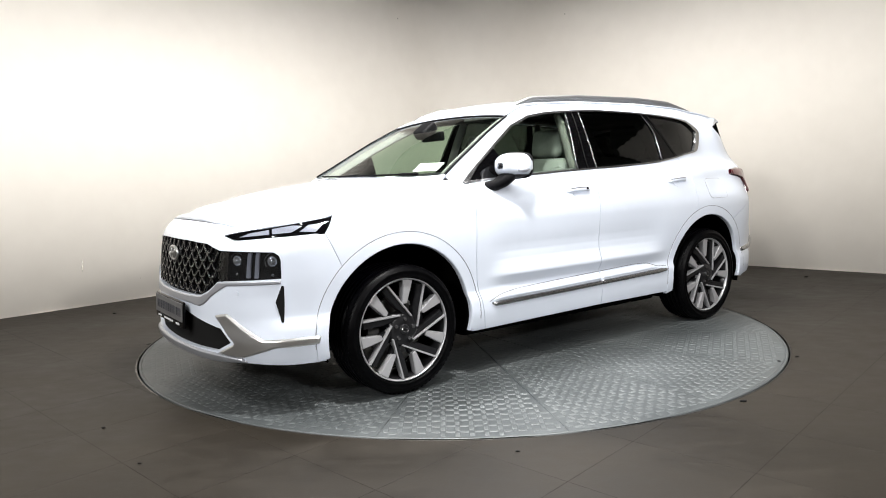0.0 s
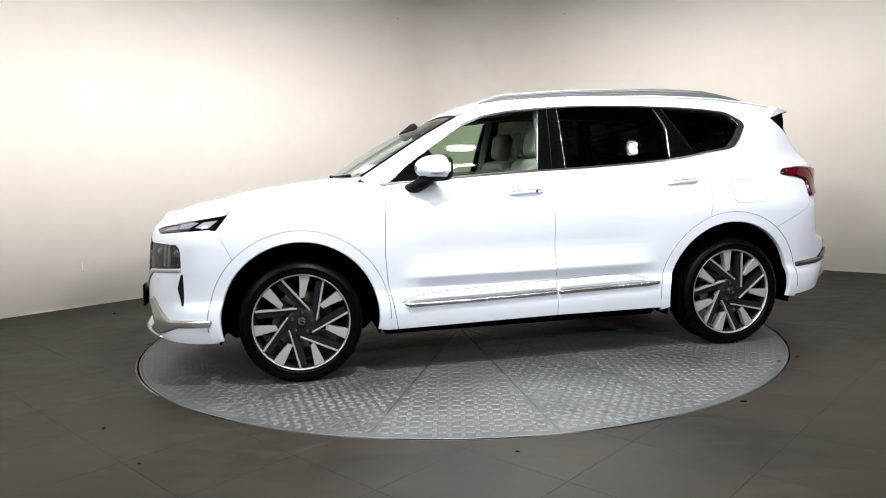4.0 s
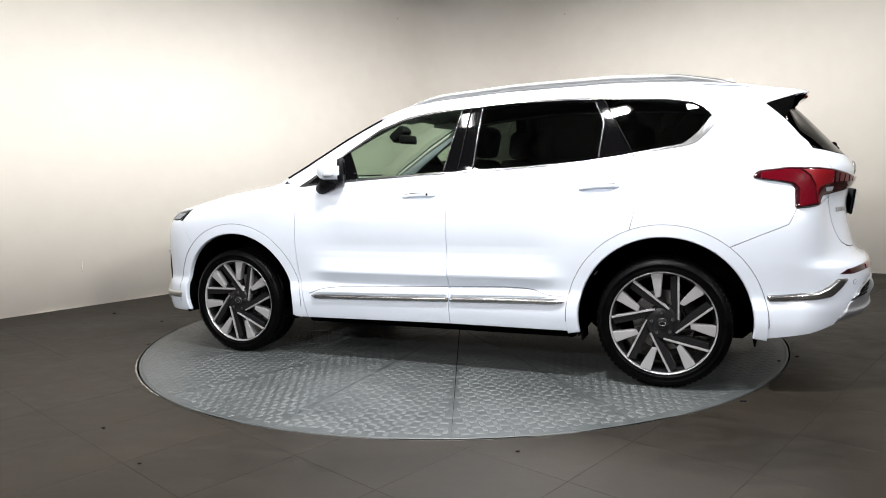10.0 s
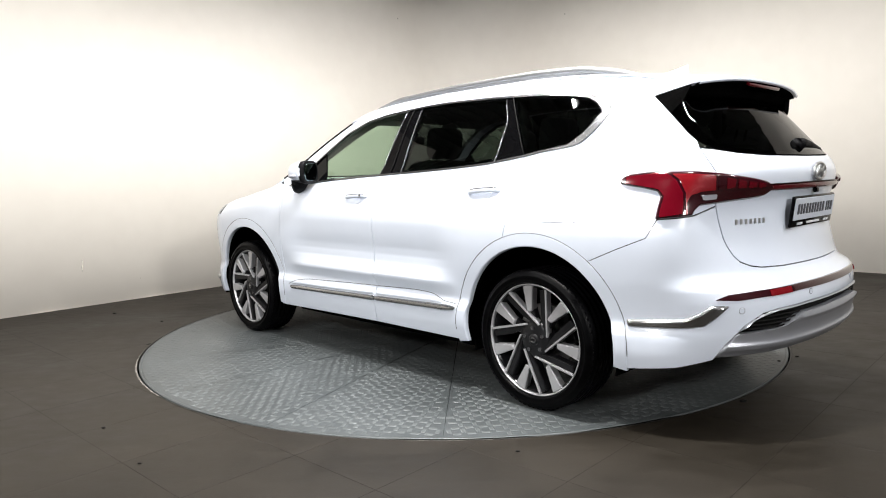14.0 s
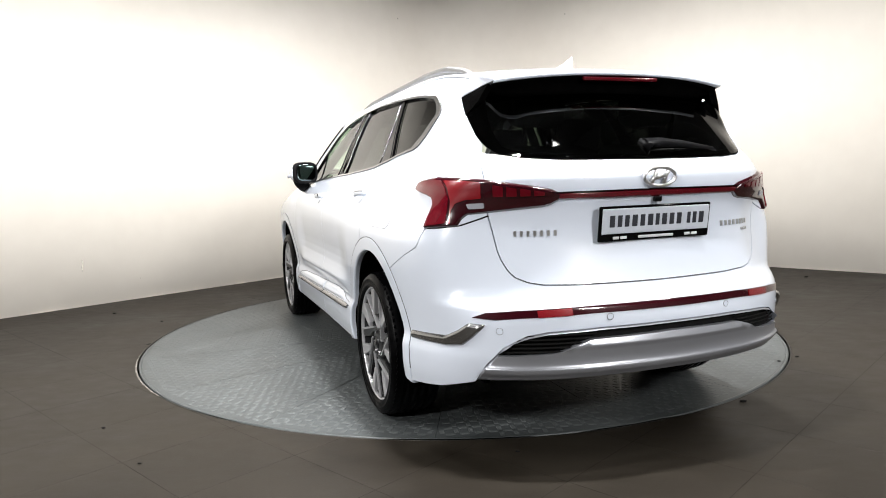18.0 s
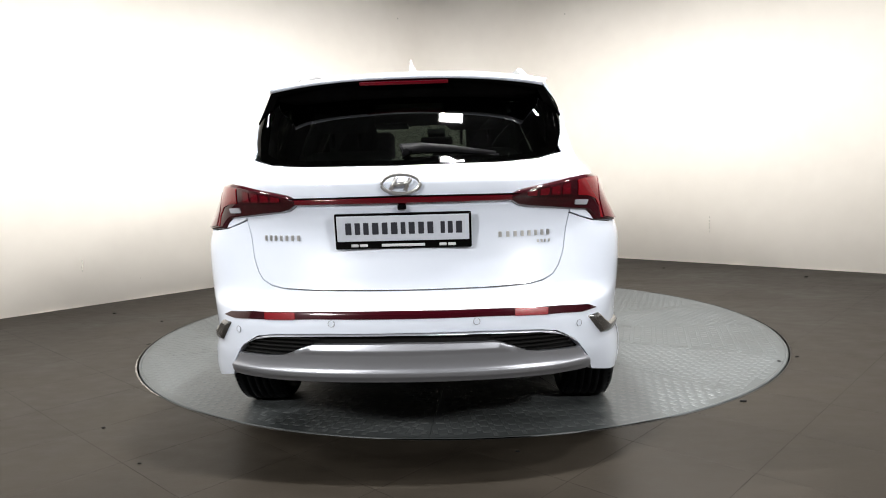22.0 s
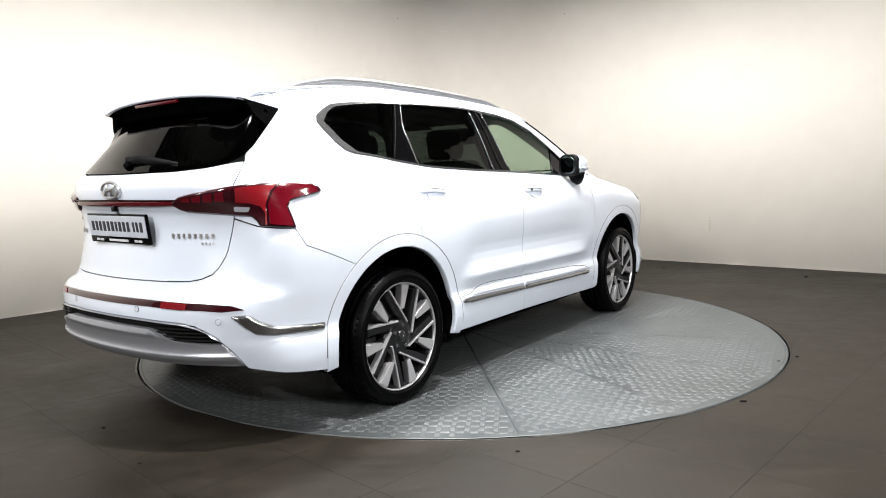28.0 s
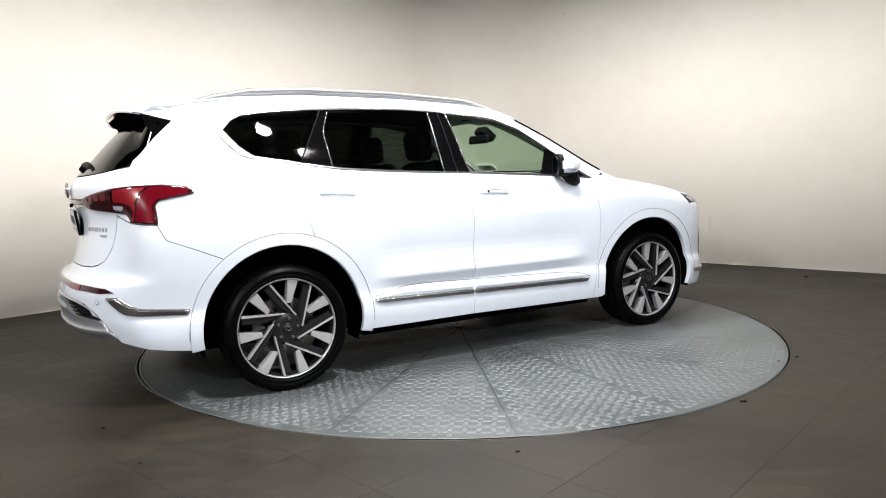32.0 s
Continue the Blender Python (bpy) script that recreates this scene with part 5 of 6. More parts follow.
# ---- tail lamps ----
LAMP = [(-1.822, 1.112), (-1.832, 1.130), (-1.86, 1.144), (-2.00, 1.156), (-2.20, 1.150), (-2.32, 1.140), (-2.42, 1.126), (-2.51, 1.114), (-2.60, 1.099), (-2.645, 1.078), (-2.636, 1.055), (-2.60, 1.036), (-2.56, 1.028),
        (-2.438, 1.020), (-2.30, 1.010), (-2.21, 1.004), (-2.185, 0.985), (-2.172, 0.962), (-2.10, 0.957), (-2.012, 0.952), (-2.018, 1.00), (-2.028, 1.045), (-2.012, 1.068), (-1.94, 1.083), (-1.87, 1.092), (-1.826, 1.100)]
for s in (1, -1):
    lamp = panel("tail_lamp", LAMP, M_REDDARK, car, "red wrap-round tail lamp", step=0.022, lift=0.016, depth=0.03, gap=0.0, r=0.008, soft=0.012, side=s)
    bits = [([(-1.86, 1.134), (-2.00, 1.146), (-2.06, 1.142), (-2.10, 1.115), (-2.13, 1.06), (-2.13, 0.975), (-2.03, 0.962), (-2.035, 1.00), (-2.046, 1.05), (-2.02, 1.078), (-1.94, 1.092), (-1.86, 1.104)], M_RED, "red lens"),
            ([(-2.08, 1.142), (-2.20, 1.139), (-2.285, 1.131), (-2.285, 1.068), (-2.215, 1.064), (-2.165, 1.05), (-2.146, 1.02), (-2.15, 0.972), (-2.142, 0.972), (-2.142, 1.06), (-2.115, 1.115)], M_REDBRIGHT, "bright red lens"),
            ([(-2.30, 1.129), (-2.42, 1.114), (-2.51, 1.102), (-2.59, 1.088), (-2.625, 1.074), (-2.30, 1.066)], M_REDDARK, "red lens"),
            ([(-2.215, 1.048), (-2.295, 1.051), (-2.295, 1.030), (-2.225, 1.027)], M_WHITELENS, "clear reversing lens")]
    for shape, m, lab in bits:
        panel("lens", shape, m, lamp, lab, step=0.02, lift=0.020, depth=0.006, gap=0.0, r=0.006, side=s)
    for k in range(4):
        u0 = -2.34 - 0.06 * k
        panel("lens_bar", [(u0, 1.120 - 0.008 * k), (u0 - 0.045, 1.112 - 0.008 * k), (u0 - 0.045, 1.074), (u0, 1.073)], M_RED, lamp, "red lens cell", step=0.02, lift=0.0225, depth=0.004, gap=0.0, r=0.004, side=s)
bar = full_rear([(U_REAR, 1.086), (-2.60, 1.083), (-2.60, 1.056), (U_REAR, 1.056)])
light_bar = panel("light_bar", bar, M_RED, tailgate, "thin red light bar between the tail lamps", step=0.02, lift=0.014, depth=0.02, gap=0.0, r=0.004, soft=0.008)
panel("bar_trim", full_rear([(U_REAR, 1.090), (-2.60, 1.087), (-2.60, 1.083), (U_REAR, 1.086)]), M_GLOSS, tailgate, "black line over the light bar", step=0.03, lift=0.016, depth=0.02, gap=0.0, r=0.0)
part("camera_pod", soft_box(pose(*side_point(U_REAR, 1.045, 0.012)), 0.02, 0.034, 0.022, 0.006), M_GLOSS, tailgate, "black reversing camera", smooth=True)

# ---- rear bumper pieces ----
both("bumper_trim", [(-1.885, 0.514), (-2.134, 0.530), (-2.20, 0.560), (-2.247, 0.591), (-2.323, 0.588), (-2.27, 0.538), (-2.218, 0.499), (-2.135, 0.488), (-1.893, 0.481)], M_CHROME, car, "satin silver bumper corner trim", step=0.02, lift=0.016, depth=0.03, gap=0.0, r=0.012, soft=0.014)
refl = full_rear([(U_REAR, 0.655), (-2.732, 0.653), (-2.45, 0.645), (-2.318, 0.634), (-2.262, 0.614), (-2.358, 0.609), (-2.45, 0.616), (-2.734, 0.625), (U_REAR, 0.625)])
strip = panel("reflector_strip", refl, M_REDDARK, car, "dark red reflector strip", step=0.02, lift=0.004, depth=0.02, gap=0.0, r=0.004)
both("reflector", [(-2.653, 0.649), (-2.517, 0.644), (-2.522, 0.618), (-2.656, 0.622)], M_REDBRIGHT, strip, "bright red reflector", step=0.02, lift=0.007, depth=0.006, gap=0.0, r=0.003)
SKID_FORM = [(0.34, -0.012), (0.375, -0.004), (0.400, 0.010), (0.414, 0.012), (0.428, 0.0), (0.45, -0.004), (0.487, 0.002), (0.503, 0.010), (0.522, 0.002), (0.54, -0.004), (0.62, -0.004)]


def skid_skin(u, z, lift=0.0):
    """The body's skin with the skid plate's rolled lips on it."""
    return wrap(u, z, lift + curve(z, SKID_FORM))


panel("skid_plate", full_rear(SKID), M_SILVER, car, "silver rear skid plate", holes=[full_rear(BLACK)], step=0.022, squash=0.4, lift=0.010, depth=0.05, gap=0.0, r=0.014, soft=0.012, fn=skid_skin)
panel("skid_vent", full_rear(BLACK), M_GAP, car, "black vent insert over the skid plate", step=0.03, lift=-0.02, depth=0.02, gap=-0.004, r=0.006)
for k in range(5):
    z = 0.482 + 0.016 * k
    for s in (1, -1):
        bm = tube_bm([Vector(side_point(u, z, -0.004)) for u in np.linspace(-2.40 - 0.012 * k, -2.66 - 0.03 * max(0, k - 1), 14)], 0.0035, 6)
        part("vent_slat", bm if s > 0 else mirror_bm(bm), M_GAP, car, "dark vent slat", smooth=True)
for u, z in ((-2.805, 0.608), (-2.374, 0.566)):
    for s in (1, -1):
        pt = Vector(side_point(u, z, 0.001))
        nrm = (Vector(side_point(u, z, 0.02)) - pt).normalized()
        bm = bmesh.new()
        bmesh.ops.create_cone(bm, cap_ends=True, segments=18, radius1=0.012, radius2=0.011, depth=0.005, matrix=Matrix.Translation(pt) @ nrm.to_track_quat("Z", "Y").to_matrix().to_4x4())
        sensor = part("parking_sensor", bm if s > 0 else mirror_bm(bm), M_PAINT, car, "round white parking sensor", smooth=False)
        bm = bmesh.new()
        ring = [pt + nrm * 0.0015 + (nrm.cross(Vector((0, 0, 1))).normalized() * math.cos(a) + Vector((0, 0, 1)) * math.sin(a)) * 0.013 for a in np.linspace(0, TAU, 20, endpoint=False)]
        bm = tube_bm(ring, 0.0008, 5, closed=True)
        part("sensor_ring", bm if s > 0 else mirror_bm(bm), M_SEAMSHADE, sensor)


# ---- plates and badges ----
def plate(x, z, lean, face, parent_label, sheet):
    holder = part("number_plate", soft_box(pose(x, 0, z, 0, lean), 0.014, 0.534, 0.142, 0.006), M_GLOSS, car, parent_label, smooth=True)
    o = 0.0075 * face
    def lay(name, dy, dz, sy, sz, m, lift=0.0, lab=""):
        p = pose(x, 0, z, 0, lean) @ pose(o + face * (0.0016 + lift), dy, dz)
        return part(name, soft_box(p, 0.004, sy, sz, 0.0015, 1), m, holder, lab)
    lay("plate_sheet", 0, 0.012, 0.515, 0.100, sheet, 0, "grey reflective sheet")
    y = -0.229
    for w in (0.034, 0.030, 0.030, 0.036, 0.031, 0.036, 0.026, 0.034, 0.032, 0.033, 0, 0.024, 0.027, 0.034):
        if w:
            lay("plate_bar", (y + w / 2) * face, 0.012, w * 0.70, 0.047, M_INK, 0.002)
        y += w + 0.0035 if w else 0.016
    for dy, w in ((0.0, 0.17), (-0.19, 0.03), (-0.155, 0.028), (0.155, 0.03), (0.19, 0.028)):
        lay("plate_mark", dy, -0.055, w, 0.011, M_PALE, 0.001)
    return holder


plate(-2.334, 0.953, -7, -1, "dark-framed grey dealer plate on the tailgate", M_PLATE)
plate(2.332, 0.462, -3, 1, "dark-framed grey dealer plate on the front bumper", M_PLATEDIM)


def emblem(m, w, h, parent):
    """An oval chrome ring round a slanted two-stroke sign."""
    ring = [m @ Vector((w * math.cos(a), h * math.sin(a), 0)) for a in np.linspace(0, TAU, 40, endpoint=False)]
    ob = part("emblem", tube_bm(ring, 0.0075, 8, closed=True), M_SATIN, parent, "oval chrome emblem", smooth=True)
    for q in ([(-0.55, -0.62), (-0.38, -0.1), (-0.22, 0.72)], [(0.22, -0.72), (0.38, 0.1), (0.55, 0.62)], [(-0.36, -0.12), (0.0, 0.0), (0.36, 0.12)]):
        part("emblem_stroke", tube_bm([m @ Vector((x * w, y * h, 0.001)) for x, y in q], 0.009, 6), M_SATIN, ob, smooth=True)
    return ob


emblem(Matrix.Translation((-2.362, 0, 1.134)) @ Matrix(((0, 0, -1, 0), (-1, 0, 0, 0), (0, 1, 0, 0), (0, 0, 0, 1))), 0.074, 0.037, tailgate)
emblem(Matrix.Translation((2.292, 0, 0.775)) @ Matrix(((0, 0, 1, 0), (1, 0, 0, 0), (0, 1, 0, 0), (0, 0, 0, 1))), 0.070, 0.036, car)


def badge(u0, u1, z0, z1, n):
    """A row of small chrome letter-like bars."""
    w = (u1 - u0) / n
    for k in range(n):
        a = u0 + w * k
        aa, bb = a, a + w * 0.40
        panel("badge_mark", [(aa, z0), (bb, z0), (bb, z1), (aa, z1)], M_SATIN, tailgate, "chrome badge mark", step=0.02, lift=0.005, depth=0.005, gap=0.0, r=0.003, side=1)


badge(-2.628, -2.405, 0.916, 0.938, 7)
R2 = 2 * U_REAR
badge(R2 + 2.425, R2 + 2.705, 0.914, 0.936, 8)
badge(R2 + 2.425, R2 + 2.51, 0.886, 0.898, 4)

# ---- front face ----
panel("grille_back", full_front([(U_FRONT, 0.86), (2.55, 0.85), (2.42, 0.82), (2.43, 0.655), (2.51, 0.605), (2.592, 0.572), (U_FRONT, 0.565)]), M_GAP, car, "black backing of the grille", step=0.05, lift=-0.055, depth=0.01, gap=-0.006, r=0.01)


def grille_cell():
    """One dark metal scale of the grille: a rounded U with a raised rim."""
    bm = bmesh.new()
    w, h = 0.039, 0.034
    line = [Vector((-w, h, -0.012)), Vector((-w, h * 0.1, 0.0)), Vector((-w * 0.55, -h * 0.8, 0.004)), Vector((0, -h, 0.006)), Vector((w * 0.55, -h * 0.8, 0.004)), Vector((w, h * 0.1, 0.0)), Vector((w, h, -0.012))]
    tube_bm(line, 0.0078, 6, bm=bm)
    tube_bm([Vector((-w * 0.5, -h * 0.2, -0.012)), Vector((0, h * 0.35, -0.006)), Vector((w * 0.5, -h * 0.2, -0.012))], 0.0045, 5, bm=bm)
    me = bpy.data.meshes.new("grille_cell")
    bm.to_mesh(me)
    bm.free()
    me.materials.append(M_GRILLE)
    me.shade_smooth()
    return me


cell_mesh = grille_cell()
grille = tagged(new("grille"), "dark chrome grille of overlapping scales")
grille.parent = car
shape = full_front([(U_FRONT, 0.85), (2.786, 0.85), (2.55, 0.842), (2.44, 0.812), (2.44, 0.662), (2.511, 0.615), (2.592, 0.584), (U_FRONT, 0.578)])
row = 0
z = 0.585
while z < 0.86:
    k = -9
    while k <= 9:
        u = U_FRONT + (k + 0.5 * (row % 2)) * 0.088
        if inside(np.array([[u, z]]), inset(shape, 0.008))[0]:
            a, b = wrap(np.array([u]), np.array([z]), -0.012)[0], wrap(np.array([u]), np.array([z]), 0.01)[0]
            nrm = (Vector(b) - Vector(a)).normalized()
            ob = new("grille_cell", cell_mesh)
            ob.parent = grille
            yax = (Vector((0, 0, 1)) - nrm * nrm.z).normalized()
            xax = yax.cross(nrm)
            ob.matrix_basis = Matrix.Translation(a) @ Matrix((xax, yax, nrm)).transposed().to_4x4()
        k += 1
    row += 1
    z += 0.0405

silver = [(2.049, 0.681), (2.44, 0.660), (2.511, 0.609), (2.592, 0.577), (2.75, 0.571), (U_FRONT, 0.569), (U_FRONT, 0.528), (2.75, 0.526), (2.60, 0.520), (2.548, 0.540), (2.486, 0.583), (2.377, 0.639), (2.051, 0.657)]
outline_s = silver[:6] + [(2 * U_FRONT - u, zz) for u, zz in silver[:5]][::-1] + [(2 * U_FRONT - u, zz) for u, zz in silver[7:]][::-1] + silver[6:]
panel("grille_trim", outline_s, M_SILVER, car, "satin silver trim under the grille and headlamps", step=0.02, lift=0.008, depth=0.03, gap=0.0, r=0.006, soft=0.008)
both("bumper_corner_trim", [(2.466, 0.490), (2.372, 0.506), (2.26, 0.440), (2.157, 0.388), (2.00, 0.392), (1.865, 0.397), (1.875, 0.352), (2.087, 0.345), (2.279, 0.286), (2.451, 0.298), (2.322, 0.358)], M_SATIN, car, "satin silver blade on the bumper corner", step=0.02, lift=0.014, depth=0.03, gap=0.0, r=0.01, soft=0.014)
panel("intake_back", full_front(INTAKE), M_GAP, car, "black lower air intake", step=0.05, lift=-0.05, depth=0.01, gap=-0.008, r=0.01)
for k in range(5):
    z = 0.33 + 0.032 * k
    u1 = 2.40 + 0.02 * abs(k - 1)
    bm = tube_bm([Vector(wrap(np.array([u]), np.array([z]), -0.03)[0]) for u in np.linspace(u1, 2 * U_FRONT - u1, 24)], 0.005, 6)
    part("intake_slat", bm, M_GAP, car, smooth=True)
lip = [(U_FRONT, 0.302), (2.75, 0.302), (2.451, 0.300), (2.279, 0.288), (2.245, 0.262), (2.45, 0.250), (U_FRONT, 0.248)]
panel("front_skid", full_front(lip), M_SILVER, car, "bright silver front lip", step=0.02, lift=0.018, depth=0.04, gap=0.0, r=0.01, soft=0.012)
both("air_slot", [(2.050, 0.652), (2.085, 0.571), (2.058, 0.470), (2.047, 0.471), (2.040, 0.56), (2.038, 0.648)], M_GAP, car, "black air slot beside the bumper", step=0.02, lift=0.002, depth=0.006, gap=0.0, r=0.003)
pt_s = Vector(side_point(2.305, 0.609, 0.001))
for s in (1, -1):
    nrm = (Vector(side_point(2.305, 0.609, 0.02)) - pt_s).normalized()
    bm = bmesh.new()
    bmesh.ops.create_cone(bm, cap_ends=True, segments=18, radius1=0.012, radius2=0.011, depth=0.005, matrix=Matrix.Translation(pt_s) @ nrm.to_track_quat("Z", "Y").to_matrix().to_4x4())
    part("parking_sensor", bm if s > 0 else mirror_bm(bm), M_PAINT, car, "round white parking sensor")

# headlamp units and running lamps
for s in (1, -1):
    unit = panel("headlamp", HEAD, M_PLASTIC, car, "rectangular headlamp with two projectors and two light bars", step=0.04, lift=-0.055, depth=0.01, gap=-0.004, r=0.01, side=s)
    for u, z, r in ((2.325, 0.765, 0.030), (2.10, 0.765, 0.030), (2.325, 0.700, 0.015), (2.10, 0.700, 0.015), (2.38, 0.70, 0.012), (2.15, 0.70, 0.012)):
        pt = Vector(side_point(u, z, -0.036))
        bm = bmesh.new()
        bmesh.ops.create_uvsphere(bm, u_segments=20, v_segments=12, radius=r, matrix=Matrix.Translation(pt))
        part("projector", bm if s > 0 else mirror_bm(bm), M_PROJECTOR, unit, "round glass projector lens", smooth=True)
        nrm = (Vector(side_point(u, z, 0.02)) - pt).normalized()
        e1 = nrm.cross(Vector((0, 0, 1))).normalized()
        ring = [pt + nrm * 0.006 + (e1 * math.cos(a) + Vector((0, 0, 1)) * math.sin(a)) * r * 1.35 for a in np.linspace(0, TAU, 24, endpoint=False)]
        bm = tube_bm(ring, r * 0.13, 6, closed=True)
        part("projector_ring", bm if s > 0 else mirror_bm(bm), M_GUNMETAL, unit, smooth=True)
    for u in (2.245, 2.195):
        panel("lamp_bar", [(u, 0.806), (u - 0.022, 0.806), (u - 0.012, 0.684), (u + 0.010, 0.684)], M_GUIDE, unit, "pale vertical light bar", step=0.03, lift=-0.012, depth=0.012, gap=0.0, r=0.003, side=s)
    cover = panel("lamp_cover", HEAD, M_SMOKE, unit, "clear smoked cover", step=0.03, lift=-0.001, depth=0.003, gap=0.001, r=0.01, side=s)
    cover.visible_shadow = False
    drl = panel("running_lamp", DRL, M_GLOSS, car, "slim running lamp along the bonnet edge", step=0.02, lift=-0.006, depth=0.01, gap=0.001, r=0.006, side=s)
    for shape in ([(2.31, 0.882), (2.22, 0.889), (2.12, 0.896), (2.13, 0.918), (2.25, 0.902)], [(2.10, 0.898), (1.99, 0.906), (1.93, 0.934), (1.98, 0.938), (2.11, 0.922)], [(1.95, 0.908), (1.868, 0.904), (1.815, 0.946), (1.90, 0.938)]):
        panel("light_guide", shape, M_GUIDE, drl, "pale light guide", step=0.02, lift=-0.002, depth=0.004, gap=0.0, r=0.004, side=s)
    cover = panel("lamp_cover", DRL, M_LENS, drl, "clear cover", step=0.03, lift=0.003, depth=0.003, gap=0.002, r=0.006, side=s)
    cover.visible_shadow = False

# ---- wheels, wells, underside ----
def wheel():
    """A 20-inch wheel whose outer face looks along +y, at the origin."""
    hub = new("wheel")
    tagged(hub, "wheel with a black tyre and a machined seven-spoke alloy rim")
    R = 0.350
    prof = [(0.262, -0.11), (0.285, -0.122), (0.318, -0.124), (0.335, -0.115), (0.345, -0.098), (R, -0.075)]
    for y in (-0.055, -0.018, 0.018, 0.055):
        prof += [(R, y - 0.008), (R - 0.009, y - 0.005), (R - 0.009, y + 0.005), (R, y + 0.008)]
    prof += [(R, 0.075), (0.345, 0.098), (0.334, 0.113), (0.320, 0.120), (0.316, 0.123), (0.311, 0.120), (0.294, 0.119), (0.288, 0.122), (0.284, 0.112), (0.279, 0.102), (0.270, 0.088)]
    tyre = part("tyre", lathe_bm(prof, 72), M_TYRE, hub, "black rubber tyre", smooth=True)
    bm = bmesh.new()
    for k in range(72):
        a = TAU * k / 72
        for y, sl in ((-0.088, 0.25), (0.088, -0.25)):
            add_box(bm, Matrix.Rotation(-a, 4, "Y") @ pose(0.340, y, 0, 0, 0, 0) @ pose(0, 0, 0, math.degrees(sl)), 0.012, 0.030, 0.017)
    part("tread_block", bm, M_TYRE, tyre, "tyre shoulder blocks", kind="stuff")
    rim_prof = [(0.262, -0.10), (0.268, -0.105), (0.255, -0.095), (0.240, -0.06), (0.240, 0.03), (0.250, 0.082), (0.257, 0.094)]
    part("rim_barrel", lathe_bm(rim_prof, 64), M_ALLOYDARK, hub, "dark rim barrel", smooth=True)
    lip_prof = [(0.260, 0.084), (0.2615, 0.100), (0.2635, 0.106), (0.267, 0.108), (0.270, 0.105), (0.270, 0.096), (0.263, 0.09)]
    part("rim_lip", lathe_bm(lip_prof, 72), M_ALLOY, hub, "machined rim lip", smooth=True)

    def slab(pts, y0, y1, bevel=0.003, dish=0.0):
        """A flat piece in the wheel's plane, between two depths; dish sinks it towards the hub."""
        bm = bmesh.new()
        n = len(pts)
        dip = [dish * (1 - min(1, math.hypot(*p) / 0.25)) for p in pts]
        top = [bm.verts.new((x, y1 - d, z)) for (x, z), d in zip(pts, dip)]
        low = [bm.verts.new((x, y0 - d, z)) for (x, z), d in zip(pts, dip)]
        bm.faces.new(top)
        bm.faces.new(low[::-1])
        for i in range(n):
            bm.faces.new((top[i], low[i], low[(i + 1) % n], top[(i + 1) % n]))
        bmesh.ops.recalc_face_normals(bm, faces=bm.faces)
        if bevel:
            bmesh.ops.bevel(bm, geom=[e for e in bm.edges if all(v in set(top) for v in e.verts)], offset=bevel, segments=2, affect="EDGES")
        return bm

    def turned(m, bm):
        bm.transform(m)
        return bm

    pol = lambda r, a: (-r * math.cos(math.radians(a)), r * math.sin(math.radians(a)))
    shapes = []
    p0, p1 = np.array(pol(0.085, 68)), np.array(pol(0.260, 124))
    d = (p1 - p0) / np.linalg.norm(p1 - p0)
    nrm = np.array([-d[1], d[0]])
    if np.dot(nrm, np.array(pol(0.2, 150)) - p1) < 0:
        nrm = -nrm
    line = [tuple(p0), tuple(p1), tuple(p1 + nrm * 0.011), tuple(p0 + nrm * 0.008)]
    paddle = [tuple(p0 + nrm * 0.008), tuple(p1 + nrm * 0.011), tuple(p1 + nrm * 0.046 - d * 0.006), tuple(p0 + d * 0.10 + nrm * 0.043), tuple(p0 + d * 0.02 + nrm * 0.026), tuple(p0 + nrm * 0.012 - d * 0.01)]
    wedge = [pol(0.259, 104), pol(0.260, 100), pol(0.260, 95), pol(0.259, 91), pol(0.140, 95), pol(0.134, 106)]
    wedge_back = [pol(0.150, 95), pol(0.143, 107), pol(0.105, 104), pol(0.095, 88)]
    meshes = [("spoke_edge", slab(line, 0.07, 0.107, 0.0015, 0.006), M_ALLOY, "machined spoke edge"), ("spoke", slab(paddle, 0.055, 0.100, 0.004, 0.008), M_ALLOYDARK, "dark spoke face"),
              ("spoke_wedge", slab(wedge, 0.065, 0.106, 0.003, 0.006), M_ALLOY, "machined wedge"), ("spoke_back", slab(wedge_back, 0.055, 0.088, 0.003, 0.006), M_ALLOYDARK, "dark inner spoke")]
    for name, bm, m, lab in meshes:
        first = part(name, bm, m, hub, lab)
        for k in range(1, 7):
            ob = new(name, first.data)
            ob.parent = hub
            ob.matrix_basis = Matrix.Rotation(TAU * k / 7, 4, "Y")
            tagged(ob, lab)
    part("hub_face", lathe_bm([(0.001, 0.097), (0.035, 0.098), (0.075, 0.095), (0.092, 0.087), (0.098, 0.04)], 40), M_ALLOYDARK, hub, "dark hub face", smooth=True)
    cap = part("hub_cap", lathe_bm([(0.001, 0.107), (0.022, 0.106), (0.029, 0.102), (0.031, 0.092)], 28), M_ALLOYDARK, hub, "round centre cap", smooth=True)
    ring = [(0.018 * math.cos(a), 0.108, 0.010 * math.sin(a)) for a in np.linspace(0, TAU, 20, endpoint=False)]
    part("cap_sign", tube_bm(ring, 0.002, 5, closed=True), M_CHROME, cap, "small oval chrome sign", smooth=True)
    for k in range(5):
        a = TAU * (k + 0.15) / 5
        bm = bmesh.new()
        bmesh.ops.create_cone(bm, cap_ends=True, segments=6, radius1=0.012, radius2=0.010, depth=0.018, matrix=pose(0.057 * math.cos(a), 0.096, 0.057 * math.sin(a), -90))
        part("wheel_nut", bm, M_GUNMETAL, hub, "dark wheel nut")
